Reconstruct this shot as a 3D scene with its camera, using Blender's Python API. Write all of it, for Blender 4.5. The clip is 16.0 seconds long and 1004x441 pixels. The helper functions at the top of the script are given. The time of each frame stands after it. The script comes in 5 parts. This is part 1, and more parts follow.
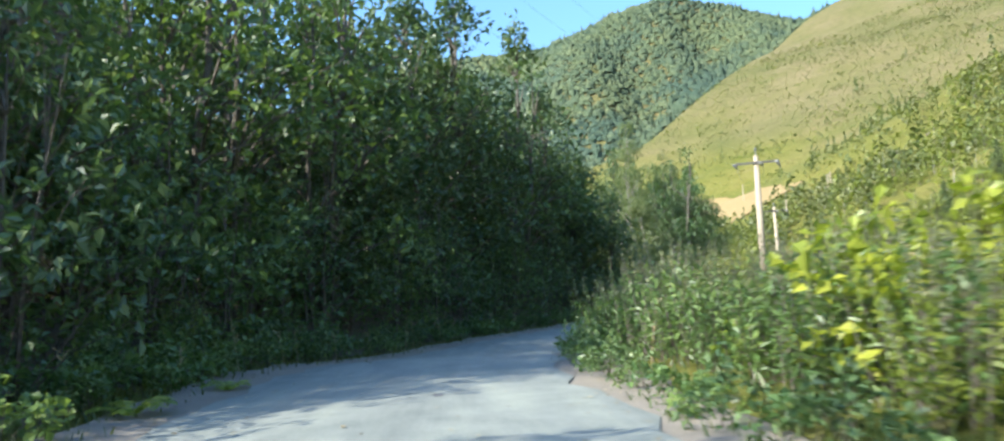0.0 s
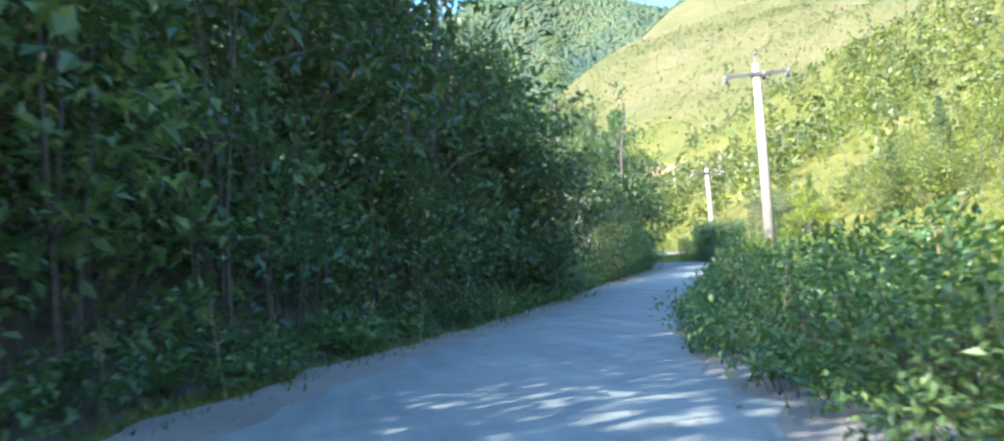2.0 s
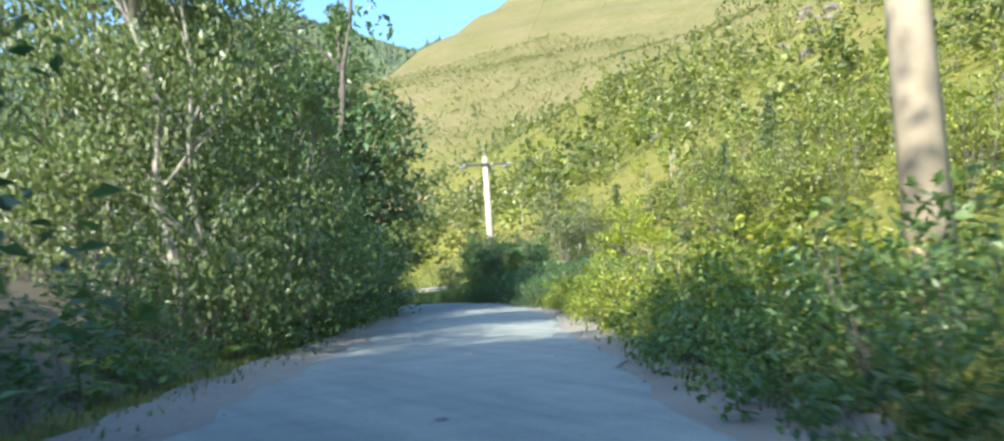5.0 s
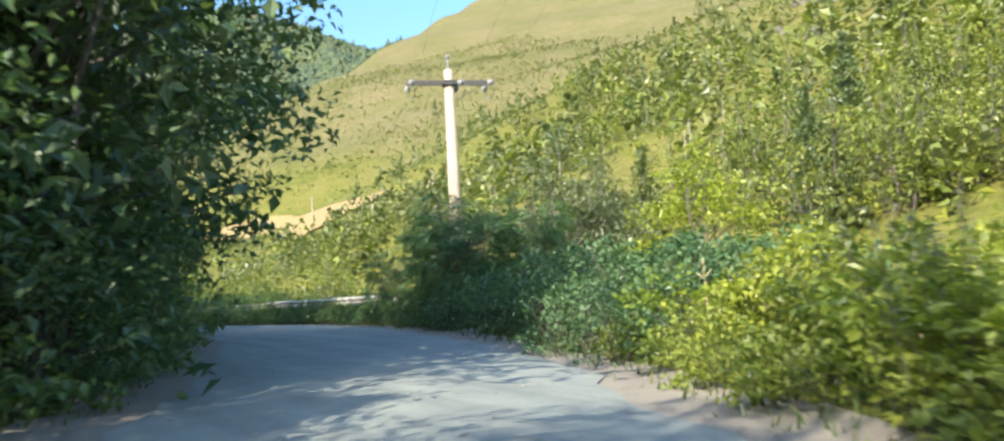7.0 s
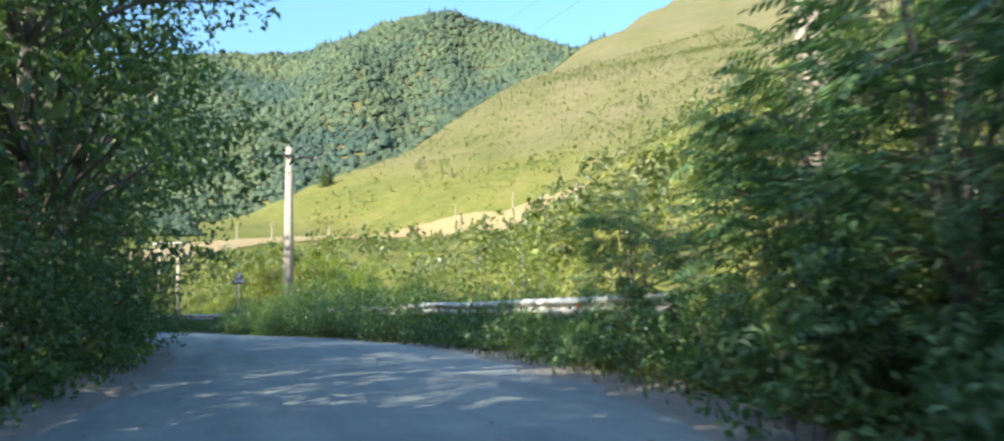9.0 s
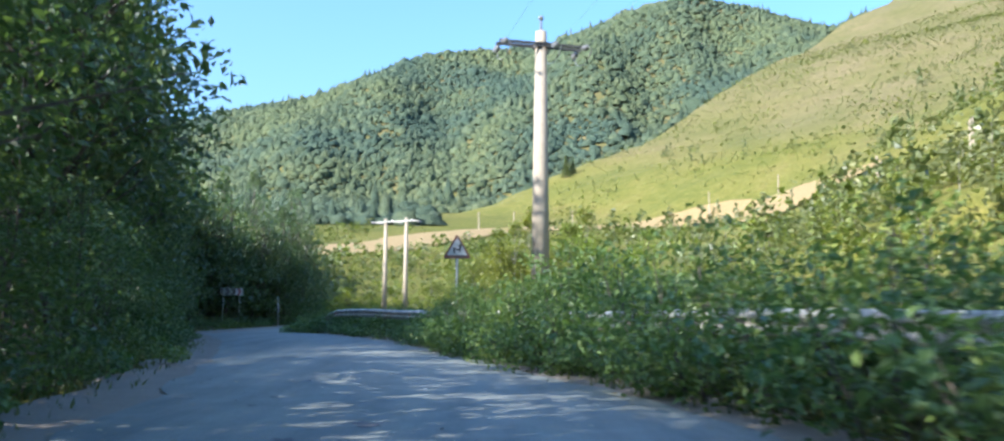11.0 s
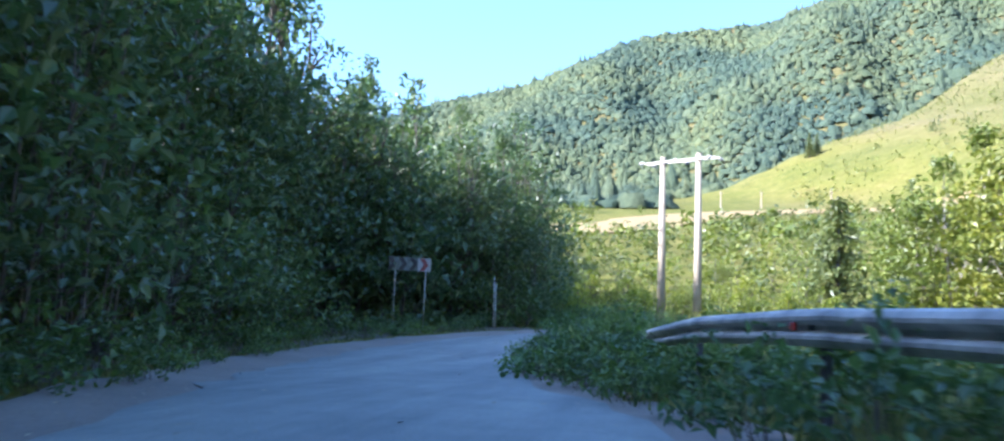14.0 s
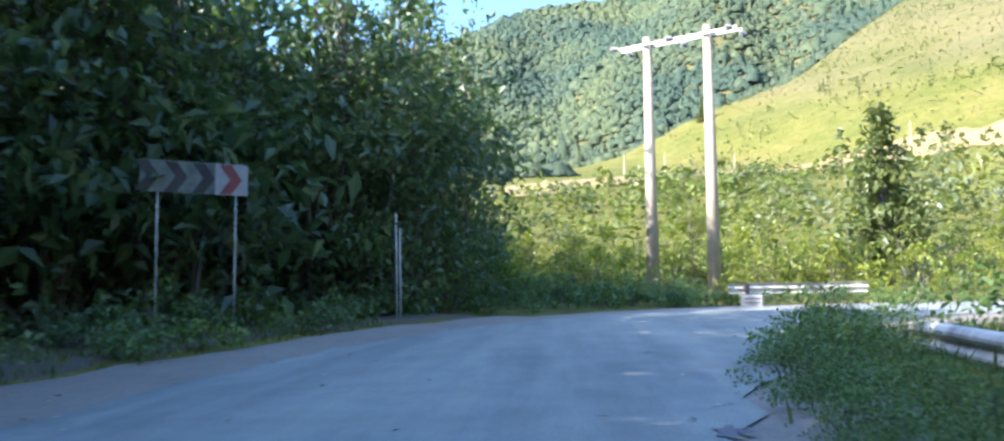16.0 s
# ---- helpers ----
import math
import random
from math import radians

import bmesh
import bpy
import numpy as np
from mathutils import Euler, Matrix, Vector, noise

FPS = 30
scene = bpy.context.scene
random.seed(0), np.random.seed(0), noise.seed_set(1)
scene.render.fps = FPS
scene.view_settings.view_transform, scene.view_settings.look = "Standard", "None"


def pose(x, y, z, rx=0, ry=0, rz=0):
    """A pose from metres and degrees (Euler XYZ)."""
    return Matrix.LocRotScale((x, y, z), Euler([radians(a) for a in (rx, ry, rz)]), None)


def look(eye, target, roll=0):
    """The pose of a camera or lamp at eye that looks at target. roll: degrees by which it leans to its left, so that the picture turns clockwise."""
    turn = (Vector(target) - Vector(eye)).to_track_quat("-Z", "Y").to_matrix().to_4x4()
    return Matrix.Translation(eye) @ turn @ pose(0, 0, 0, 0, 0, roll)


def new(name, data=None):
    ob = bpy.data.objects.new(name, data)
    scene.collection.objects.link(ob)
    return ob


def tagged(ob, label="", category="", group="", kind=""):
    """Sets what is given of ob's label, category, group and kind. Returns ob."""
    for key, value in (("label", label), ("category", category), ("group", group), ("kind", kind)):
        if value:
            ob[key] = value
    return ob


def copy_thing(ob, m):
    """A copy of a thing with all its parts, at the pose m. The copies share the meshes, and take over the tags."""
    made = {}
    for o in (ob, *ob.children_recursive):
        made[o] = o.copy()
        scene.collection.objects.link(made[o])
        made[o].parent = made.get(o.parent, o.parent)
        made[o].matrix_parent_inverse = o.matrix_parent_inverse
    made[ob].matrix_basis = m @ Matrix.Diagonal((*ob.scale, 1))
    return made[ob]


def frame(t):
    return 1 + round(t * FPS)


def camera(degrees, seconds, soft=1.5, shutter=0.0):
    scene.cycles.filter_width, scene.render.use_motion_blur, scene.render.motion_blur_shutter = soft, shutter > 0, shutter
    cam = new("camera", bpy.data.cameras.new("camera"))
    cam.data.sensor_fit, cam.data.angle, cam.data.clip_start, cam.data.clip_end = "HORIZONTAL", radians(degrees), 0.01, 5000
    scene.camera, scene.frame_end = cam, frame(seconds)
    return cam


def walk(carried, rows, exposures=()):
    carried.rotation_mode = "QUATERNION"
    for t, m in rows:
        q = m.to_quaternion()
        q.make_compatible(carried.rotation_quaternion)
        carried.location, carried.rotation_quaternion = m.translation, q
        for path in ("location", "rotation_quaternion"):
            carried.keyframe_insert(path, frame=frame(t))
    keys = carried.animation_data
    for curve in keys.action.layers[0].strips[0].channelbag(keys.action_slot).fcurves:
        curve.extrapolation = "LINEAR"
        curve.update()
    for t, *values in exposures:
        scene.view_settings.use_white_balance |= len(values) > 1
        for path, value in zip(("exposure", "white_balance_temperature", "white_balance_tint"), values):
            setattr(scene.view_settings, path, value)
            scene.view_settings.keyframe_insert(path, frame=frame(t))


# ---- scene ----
cam = camera(57.57, 16.0, soft=2.3, shutter=0.2)
PATH = [
    (0, (-0.651, 2.133, 1.824), (-0.559, 4.125, 1.970), -3.0),
    (0.5, (-1.265, 7.157, 1.685), (-1.176, 9.150, 1.827), -2.9),
    (1, (-1.180, 12.764, 1.637), (-1.076, 14.758, 1.755), -2.9),
    (1.5, (-0.911, 18.255, 1.556), (-0.680, 20.240, 1.649), -2.8),
    (2, (-0.245, 23.289, 1.218), (0.129, 25.251, 1.324), -4.0),
    (2.5, (0.895, 28.994, 1.051), (1.419, 30.920, 1.176), -4.4),
    (3, (2.366, 34.073, 0.966), (3.023, 35.956, 1.106), -4.3),
    (3.5, (4.252, 39.121, 0.871), (5.002, 40.968, 1.026), -4.4),
    (4, (6.228, 43.998, 0.819), (7.038, 45.819, 0.981), -4.1),
    (4.5, (8.406, 49.109, 0.834), (9.269, 50.906, 0.999), -3.7),
    (7, (20.837, 75.435, 1.265), (21.822, 77.167, 1.444), -2.5),
    (7.5, (22.984, 79.764, 1.363), (23.957, 81.501, 1.548), -3.1),
    (8, (24.646, 83.726, 1.343), (25.521, 85.512, 1.555), -2.5),
    (8.5, (26.026, 88.038, 1.389), (26.763, 89.886, 1.595), -1.1),
    (9, (27.195, 92.690, 1.531), (27.777, 94.594, 1.726), -1.0),
    (9.5, (28.010, 97.830, 1.654), (28.470, 99.767, 1.848), -0.6),
    (10, (28.650, 103.266, 1.700), (28.987, 105.228, 1.894), -0.3),
    (12.5, (25.954, 130.823, 1.677), (25.719, 132.801, 1.858), 1.2),
    (13, (24.578, 136.036, 1.616), (24.295, 138.008, 1.796), 1.4),
    (13.5, (23.166, 141.171, 1.680), (22.829, 143.135, 1.849), 1.8),
    (14, (21.685, 146.348, 1.536), (21.296, 148.303, 1.699), 1.6),
    (14.5, (20.040, 151.473, 1.554), (19.630, 153.425, 1.704), 2.0),
    (15, (18.656, 156.335, 1.428), (18.253, 158.290, 1.557), 1.9),
    (15.5, (17.646, 161.179, 1.245), (17.368, 163.156, 1.366), 0.9),
    (16, (17.441, 165.618, 0.980), (17.296, 167.609, 1.101), -1.0),
]
EXPOSURES = [(0.0, 2.8, 6150, 8), (1.0, 3.6, 5950, 6), (1.5, 3.55, 5750, 8), (2.0, 3.55, 5700, 9), (2.5, 3.55, 5800, 9), (3.2, 3.4, 5950, 6), (4.0, 3.3, 6100, 6), (5.0, 3.05, 6250, 7), (7.0, 2.86, 6600, 9),
             (8.5, 2.9, 6400, 8), (9.3, 2.95, 6200, 8), (10.0, 2.82, 6150, 8), (12.5, 3.1, 5450, 23), (13.5, 3.3, 5500, 22), (14.5, 3.62, 5500, 20), (15.5, 3.7, 5700, 18), (16.0, 3.45, 5900, 17)]
walk(cam, [(t, look(eye, target, roll)) for t, eye, target, roll in PATH], EXPOSURES)

# ---------------------------------------------------------------- light
SUN_FROM = Vector((-0.88, -0.475, 0.0)).normalized()
SUN_EL = radians(34)
world = bpy.data.worlds.new("world")
scene.world = world
world.use_nodes = True
wn = world.node_tree
sky = wn.nodes.new("ShaderNodeTexSky")
sky.sky_type = 'NISHITA'
sky.sun_disc = False
sky.sun_elevation = SUN_EL
sky.sun_rotation = math.atan2(SUN_FROM.x, SUN_FROM.y)
sky.air_density, sky.dust_density, sky.ozone_density = 1.5, 3.0, 10.0
wn.nodes["Background"].inputs["Strength"].default_value = 0.056
wn.links.new(sky.outputs["Color"], wn.nodes["Background"].inputs["Color"])
sun = new("sun", bpy.data.lights.new("sun", 'SUN'))
sun.data.energy, sun.data.angle, sun.data.color = 1.62, radians(0.55), (1.0, 0.93, 0.80)
sun.matrix_world = look(tuple(SUN_FROM * math.cos(SUN_EL) * 60 + Vector((0, 0, 60 * math.sin(SUN_EL)))), (0, 0, 0))

# ---------------------------------------------------------------- materials
def mat(name):
    m = bpy.data.materials.new(name)
    m.use_nodes = True
    nt = m.node_tree
    return m, nt, nt.nodes["Principled BSDF"]


def node(nt, kind, **sets):
    n = nt.nodes.new(kind)
    for k, v in sets.items():
        n.inputs[k].default_value = v
    return n


def noise_tex(nt, scale, detail=5.0, rough=0.6, coord="Object"):
    tc = nt.nodes.new("ShaderNodeTexCoord")
    n = node(nt, "ShaderNodeTexNoise", Scale=scale, Detail=detail, Roughness=rough)
    nt.links.new(tc.outputs[coord], n.inputs["Vector"])
    return n.outputs["Fac"]


def ramp(nt, fac, stops):
    r = nt.nodes.new("ShaderNodeValToRGB")
    el = r.color_ramp.elements
    while len(el) < len(stops):
        el.new(0.5)
    for e, (p, c) in zip(el, stops):
        e.position, e.color = p, (*c, 1)
    nt.links.new(fac, r.inputs["Fac"])
    return r.outputs["Color"]


def mix(nt, fac, a, b, how='MIX'):
    n = nt.nodes.new("ShaderNodeMix")
    n.data_type, n.blend_type = 'RGBA', how
    for sock, v in ((n.inputs[0], fac), (n.inputs[6], a), (n.inputs[7], b)):
        if isinstance(v, (int, float)):
            sock.default_value = v
        elif isinstance(v, tuple):
            sock.default_value = (*v, 1)
        else:
            nt.links.new(v, sock)
    return n.outputs[2]


def bump(nt, bsdf, fac, strength, dist):
    b = node(nt, "ShaderNodeBump", Strength=strength, Distance=dist)
    nt.links.new(fac, b.inputs["Height"])
    nt.links.new(b.outputs["Normal"], bsdf.inputs["Normal"])


def leaf_material(name, dark, light, thin=0.35, rough=0.42):
    """Leaf: colour differs from leaf to leaf and from plant to plant, light shines through."""
    m, nt, p = mat(name)
    g = nt.nodes.new("ShaderNodeNewGeometry")
    o = nt.nodes.new("ShaderNodeObjectInfo")
    leaf = ramp(nt, g.outputs["Random Per Island"], [(0.0, dark), (0.75, tuple((a + b) / 2 for a, b in zip(dark, light))), (1.0, light)])
    plant = ramp(nt, o.outputs["Random"], [(0.0, (0.78, 0.86, 0.80)), (0.5, (1, 1, 1)), (1.0, (1.22, 1.12, 0.85))])
    col = mix(nt, 1.0, leaf, plant, 'MULTIPLY')
    nt.links.new(col, p.inputs["Base Color"])
    p.inputs["Roughness"].default_value = rough
    p.inputs["Specular IOR Level"].default_value = 0.5
    t = nt.nodes.new("ShaderNodeBsdfTranslucent")
    nt.links.new(mix(nt, 1.0, col, (1.15, 1.25, 0.6), 'MULTIPLY'), t.inputs["Color"])
    s = node(nt, "ShaderNodeMixShader", Fac=thin)
    nt.links.new(p.outputs[0], s.inputs[1])
    nt.links.new(t.outputs[0], s.inputs[2])
    nt.links.new(s.outputs[0], nt.nodes["Material Output"].inputs["Surface"])
    return m


LEAF_WOOD = leaf_material("leaf_wood", (0.056, 0.102, 0.050), (0.180, 0.235, 0.110))
LEAF_HAZEL = leaf_material("leaf_hazel", (0.060, 0.115, 0.046), (0.180, 0.255, 0.095))
LEAF_SHRUB = leaf_material("leaf_shrub", (0.075, 0.140, 0.045), (0.220, 0.310, 0.095))
LEAF_DARK = leaf_material("leaf_dark_green", (0.062, 0.130, 0.056), (0.195, 0.295, 0.125))
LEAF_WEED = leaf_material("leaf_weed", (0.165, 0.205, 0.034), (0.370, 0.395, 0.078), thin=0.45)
LEAF_BIRCH = leaf_material("leaf_birch", (0.105, 0.145, 0.050), (0.265, 0.290, 0.115))
LEAF_VALLEY = leaf_material("leaf_valley", (0.115, 0.150, 0.027), (0.285, 0.305, 0.070))
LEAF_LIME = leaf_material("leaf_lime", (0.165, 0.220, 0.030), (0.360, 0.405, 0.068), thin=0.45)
LEAF_SPRUCE = leaf_material("leaf_spruce", (0.075, 0.110, 0.038), (0.175, 0.205, 0.075), thin=0.2)
LEAF_SLOPE = leaf_material("leaf_slope", (0.070, 0.098, 0.030), (0.190, 0.210, 0.070))
LEAF_GREY = leaf_material("leaf_grey_green", (0.105, 0.130, 0.060), (0.240, 0.255, 0.125))
GRASS = leaf_material("grass_blade", (0.055, 0.095, 0.030), (0.180, 0.215, 0.075))


def bark_material(name, a, b, scale):
    m, nt, p = mat(name)
    f = noise_tex(nt, scale)
    nt.links.new(ramp(nt, f, [(0.3, a), (0.7, b)]), p.inputs["Base Color"])
    p.inputs["Roughness"].default_value = 0.9
    bump(nt, p, f, 0.6, 0.02)
    return m


BARK = bark_material("bark", (0.05, 0.042, 0.034), (0.16, 0.14, 0.11), 9)
BARK_PALE = bark_material("bark_pale", (0.13, 0.12, 0.10), (0.38, 0.35, 0.29), 5)


def asphalt_material():
    """Old grey asphalt: broad stains, streaks drawn out along the road, stones and dust."""
    m, nt, p = mat("asphalt")
    big = noise_tex(nt, 0.22, 4)
    mid = noise_tex(nt, 1.6, 6)
    fine = noise_tex(nt, 60, 3, 0.7)
    tc = nt.nodes.new("ShaderNodeTexCoord")
    mp = nt.nodes.new("ShaderNodeMapping")
    mp.inputs["Scale"].default_value = (1.0, 0.09, 1.0)
    nt.links.new(tc.outputs["Object"], mp.inputs["Vector"])
    long = node(nt, "ShaderNodeTexNoise", Scale=1.5, Detail=6.0, Roughness=0.65)
    nt.links.new(mp.outputs[0], long.inputs["Vector"])
    c = ramp(nt, big, [(0.3, (0.166, 0.194, 0.166)), (0.7, (0.250, 0.276, 0.228))])
    c = mix(nt, 0.45, c, ramp(nt, mid, [(0.3, (0.120, 0.144, 0.124)), (0.72, (0.325, 0.345, 0.285))]))
    c = mix(nt, 0.35, c, ramp(nt, fine, [(0.3, (0.085, 0.09, 0.085)), (0.75, (0.46, 0.455, 0.41))]))
    c = mix(nt, 0.85, c, ramp(nt, long.outputs["Fac"], [(0.34, (0.74, 0.75, 0.77)), (0.52, (1.0, 1.0, 1.0)), (0.68, (1.22, 1.20, 1.14))]), 'MULTIPLY')
    nt.links.new(c, p.inputs["Base Color"])
    p.inputs["Roughness"].default_value = 0.85
    p.inputs["Specular IOR Level"].default_value = 0.35
    bump(nt, p, fine, 0.35, 0.01)
    return m


def soil_material(name, a, b, c):
    m, nt, p = mat(name)
    big = noise_tex(nt, 0.6, 6)
    fine = noise_tex(nt, 25, 4, 0.7)
    col = mix(nt, 0.4, ramp(nt, big, [(0.3, a), (0.7, b)]), ramp(nt, fine, [(0.35, a), (0.7, c)]))
    nt.links.new(col, p.inputs["Base Color"])
    p.inputs["Roughness"].default_value = 0.95
    bump(nt, p, fine, 0.6, 0.02)
    return m


def ground_material():
    """Meadow and scrub: yellow-green grass low down, dry grey-brown grass higher up, with tufts, herb patches and bare earth."""
    m, nt, p = mat("meadow")
    huge = noise_tex(nt, 0.006, 5)
    big = noise_tex(nt, 0.022, 9, 0.75)
    mid = noise_tex(nt, 0.22, 8, 0.78)
    tuft = noise_tex(nt, 1.1, 5, 0.75)
    low = ramp(nt, big, [(0.33, (0.064, 0.086, 0.016)), (0.46, (0.118, 0.128, 0.022)), (0.57, (0.166, 0.152, 0.032)), (0.68, (0.185, 0.140, 0.056))])
    high = ramp(nt, big, [(0.33, (0.078, 0.086, 0.036)), (0.45, (0.128, 0.116, 0.054)), (0.56, (0.170, 0.136, 0.078)), (0.68, (0.200, 0.150, 0.100))])
    tc = nt.nodes.new("ShaderNodeTexCoord")
    xyz = nt.nodes.new("ShaderNodeSeparateXYZ")
    nt.links.new(tc.outputs["Object"], xyz.inputs[0])
    rise = nt.nodes.new("ShaderNodeMath")
    rise.operation = 'MULTIPLY_ADD'
    nt.links.new(xyz.outputs["Z"], rise.inputs[0])
    rise.inputs[1].default_value = 0.0042
    nt.links.new(huge, rise.inputs[2])
    c = mix(nt, ramp(nt, rise.outputs[0], [(0.66, (0, 0, 0)), (1.0, (1, 1, 1))]), low, high)
    c = mix(nt, 0.42, c, ramp(nt, mid, [(0.34, (0.042, 0.056, 0.016)), (0.50, (0.145, 0.140, 0.036)), (0.66, (0.250, 0.205, 0.090))]))
    c = mix(nt, 0.75, c, ramp(nt, tuft, [(0.36, (0.50, 0.58, 0.50)), (0.52, (1.0, 1.0, 1.0)), (0.68, (1.30, 1.22, 1.10))]), 'MULTIPLY')
    nt.links.new(c, p.inputs["Base Color"])
    p.inputs["Roughness"].default_value = 0.95
    p.inputs["Specular IOR Level"].default_value = 0.1
    bump(nt, p, mid, 0.8, 0.6)
    return m


def plain(name, col, rough=0.6, metal=0.0, vary=0.25, scale=6, relief=0.0):
    m, nt, p = mat(name)
    f = noise_tex(nt, scale, 6, 0.65)
    lo = tuple(v * (1 - vary) for v in col)
    hi = tuple(min(1, v * (1 + vary)) for v in col)
    nt.links.new(ramp(nt, f, [(0.3, lo), (0.7, hi)]), p.inputs["Base Color"])
    p.inputs["Roughness"].default_value, p.inputs["Metallic"].default_value = rough, metal
    if relief:
        bump(nt, p, f, 0.5, relief)
    return m


ASPHALT = asphalt_material()
DIRT = soil_material("shoulder_dirt", (0.165, 0.142, 0.110), (0.275, 0.240, 0.188), (0.36, 0.315, 0.25))
TRACK = soil_material("bare_soil", (0.20, 0.140, 0.052), (0.31, 0.215, 0.082), (0.38, 0.275, 0.115))
MEADOW = ground_material()
CONCRETE = plain("concrete", (0.38, 0.315, 0.225), 0.9, 0, 0.14, 3, 0.01)
STEEL = plain("galvanised_steel", (0.48, 0.46, 0.39), 0.75, 0.05, 0.55, 2.2)
RUSTY = plain("dull_steel", (0.085, 0.080, 0.075), 0.7, 0.3, 0.4, 8)
GLASSY = plain("insulator_porcelain", (0.20, 0.20, 0.19), 0.3, 0, 0.15, 10)
WIRE = plain("wire", (0.25, 0.25, 0.26), 0.5, 0.6, 0.1, 3)
SIGN_WHITE = plain("sign_white", (0.44, 0.44, 0.40), 0.5, 0, 0.08, 4)
SIGN_RED = plain("sign_faded_red", (0.17, 0.075, 0.05), 0.5, 0, 0.25, 5)
SIGN_BLACK = plain("sign_black", (0.03, 0.03, 0.035), 0.5, 0, 0.1, 5)
CHEV_RED = plain("chevron_faded_red", (0.20, 0.045, 0.040), 0.6, 0, 0.55, 2.5)
PATCH = plain("tar_patch", (0.115, 0.113, 0.112), 0.8, 0, 0.35, 12, 0.01)
CHEV_WHITE = plain("weathered_board", (0.30, 0.30, 0.285), 0.75, 0, 0.3, 2.5)
CHEV_OLD = plain("grimy_board", (0.135, 0.150, 0.125), 0.8, 0, 0.75, 1.9)
CHEV_DULL = plain("chevron_dull_red", (0.040, 0.034, 0.030), 0.7, 0, 0.6, 2.5)
REFLECTOR = plain("reflector_red", (0.55, 0.06, 0.04), 0.35, 0, 0.1, 5)

# ---------------------------------------------------------------- helpers
rng = np.random.default_rng(7)


def mesh_of(name, verts, faces, material=None, smooth=False):
    me = bpy.data.meshes.new(name)
    me.from_pydata([tuple(map(float, v)) for v in verts], [], [tuple(map(int, f)) for f in faces])
    if material:
        me.materials.append(material)
    if smooth:
        me.polygons.foreach_set("use_smooth", [True] * len(me.polygons))
    me.update()
    return me


def part(name, me, parent, label=""):
    ob = new(name, me)
    ob.parent = parent
    if label:
        ob["label"] = label
    return ob


def bm_mesh(name, bm, material, smooth=False):
    me = bpy.data.meshes.new(name)
    bm.to_mesh(me)
    bm.free()
    me.materials.append(material)
    if smooth:
        me.polygons.foreach_set("use_smooth", [True] * len(me.polygons))
    return me


def box(bm, cx, cy, cz, sx, sy, sz, m=Matrix(), bevel=0.0):
    r = bmesh.ops.create_cube(bm, size=1.0, matrix=m @ Matrix.Translation((cx, cy, cz)) @ Matrix.Diagonal((sx, sy, sz, 1)))
    if bevel:
        edges = list({e for v in r["verts"] for e in v.link_edges})
        bmesh.ops.bevel(bm, geom=edges, offset=bevel, segments=1, affect='EDGES')


def tube(points, radii, sides=6):
    """Verts and faces of a tapered tube along points."""
    pts = np.asarray(points, float)
    V, F = [], []
    for i, p in enumerate(pts):
        d = pts[min(i + 1, len(pts) - 1)] - pts[max(i - 1, 0)]
        d /= np.linalg.norm(d) + 1e-9
        a = np.cross(d, (0.31, 0.95, 0.05) if abs(d[1]) < 0.9 else (1, 0, 0))
        a /= np.linalg.norm(a)
        b = np.cross(d, a)
        for k in range(sides):
            u = 2 * math.pi * k / sides
            V.append(p + radii[i] * (math.cos(u) * a + math.sin(u) * b))
    for i in range(len(pts) - 1):
        for k in range(sides):
            F.append((i * sides + k, i * sides + (k + 1) % sides, (i + 1) * sides + (k + 1) % sides, (i + 1) * sides + k))
    F.append(tuple(range(sides))[::-1])
    F.append(tuple(range((len(pts) - 1) * sides, len(pts) * sides)))
    return V, F


def join(pieces):
    V, F = [], []
    for v, f in pieces:
        n = len(V)
        V += list(v)
        F += [tuple(i + n for i in q) for q in f]
    return V, F


def leaves(centres, length, rg, wide=0.55, droop=0.35, flat=0.5):
    """A folded leaf at every centre: two triangles about the midrib, each with its own turn and size."""
    c = np.asarray(centres)
    n = len(c)
    yaw = rg.uniform(0, 2 * np.pi, n)
    pit = rg.normal(-droop, 0.45, n)
    d = np.stack([np.cos(yaw) * np.cos(pit), np.sin(yaw) * np.cos(pit), np.sin(pit)], 1)
    up = rg.normal(0, flat, (n, 3)) + (0, 0, 1)
    side = np.cross(d, up)
    side /= np.linalg.norm(side, axis=1)[:, None] + 1e-9
    nrm = np.cross(side, d)
    L = (length * rg.uniform(0.6, 1.3, n))[:, None]
    base = c - d * L * 0.5
    tip = c + d * L * 0.5 - nrm * L * 0.10
    mid = c - d * L * 0.05
    lft = mid + side * L * wide * 0.5 + nrm * L * 0.10
    rgt = mid - side * L * wide * 0.5 + nrm * L * 0.10
    V = np.stack([base, lft, tip, rgt], 1).reshape(-1, 3)
    i = np.arange(n) * 4
    F = np.concatenate([np.stack([i, i + 2, i + 1], 1), np.stack([i, i + 3, i + 2], 1)])
    return V, F


def crown_points(centres, radii, n, rg, squash=0.6):
    """Leaf places: most near the skin of each clump of twigs."""
    centres, radii = np.asarray(centres), np.asarray(radii)
    w = radii ** 2
    k = rg.choice(len(centres), n, p=w / w.sum())
    d = rg.normal(0, 1, (n, 3))
    d /= np.linalg.norm(d, axis=1)[:, None]
    r = radii[k] * rg.uniform(0.15, 1, n) ** 0.45
    return centres[k] + d * r[:, None] * (1, 1, squash)


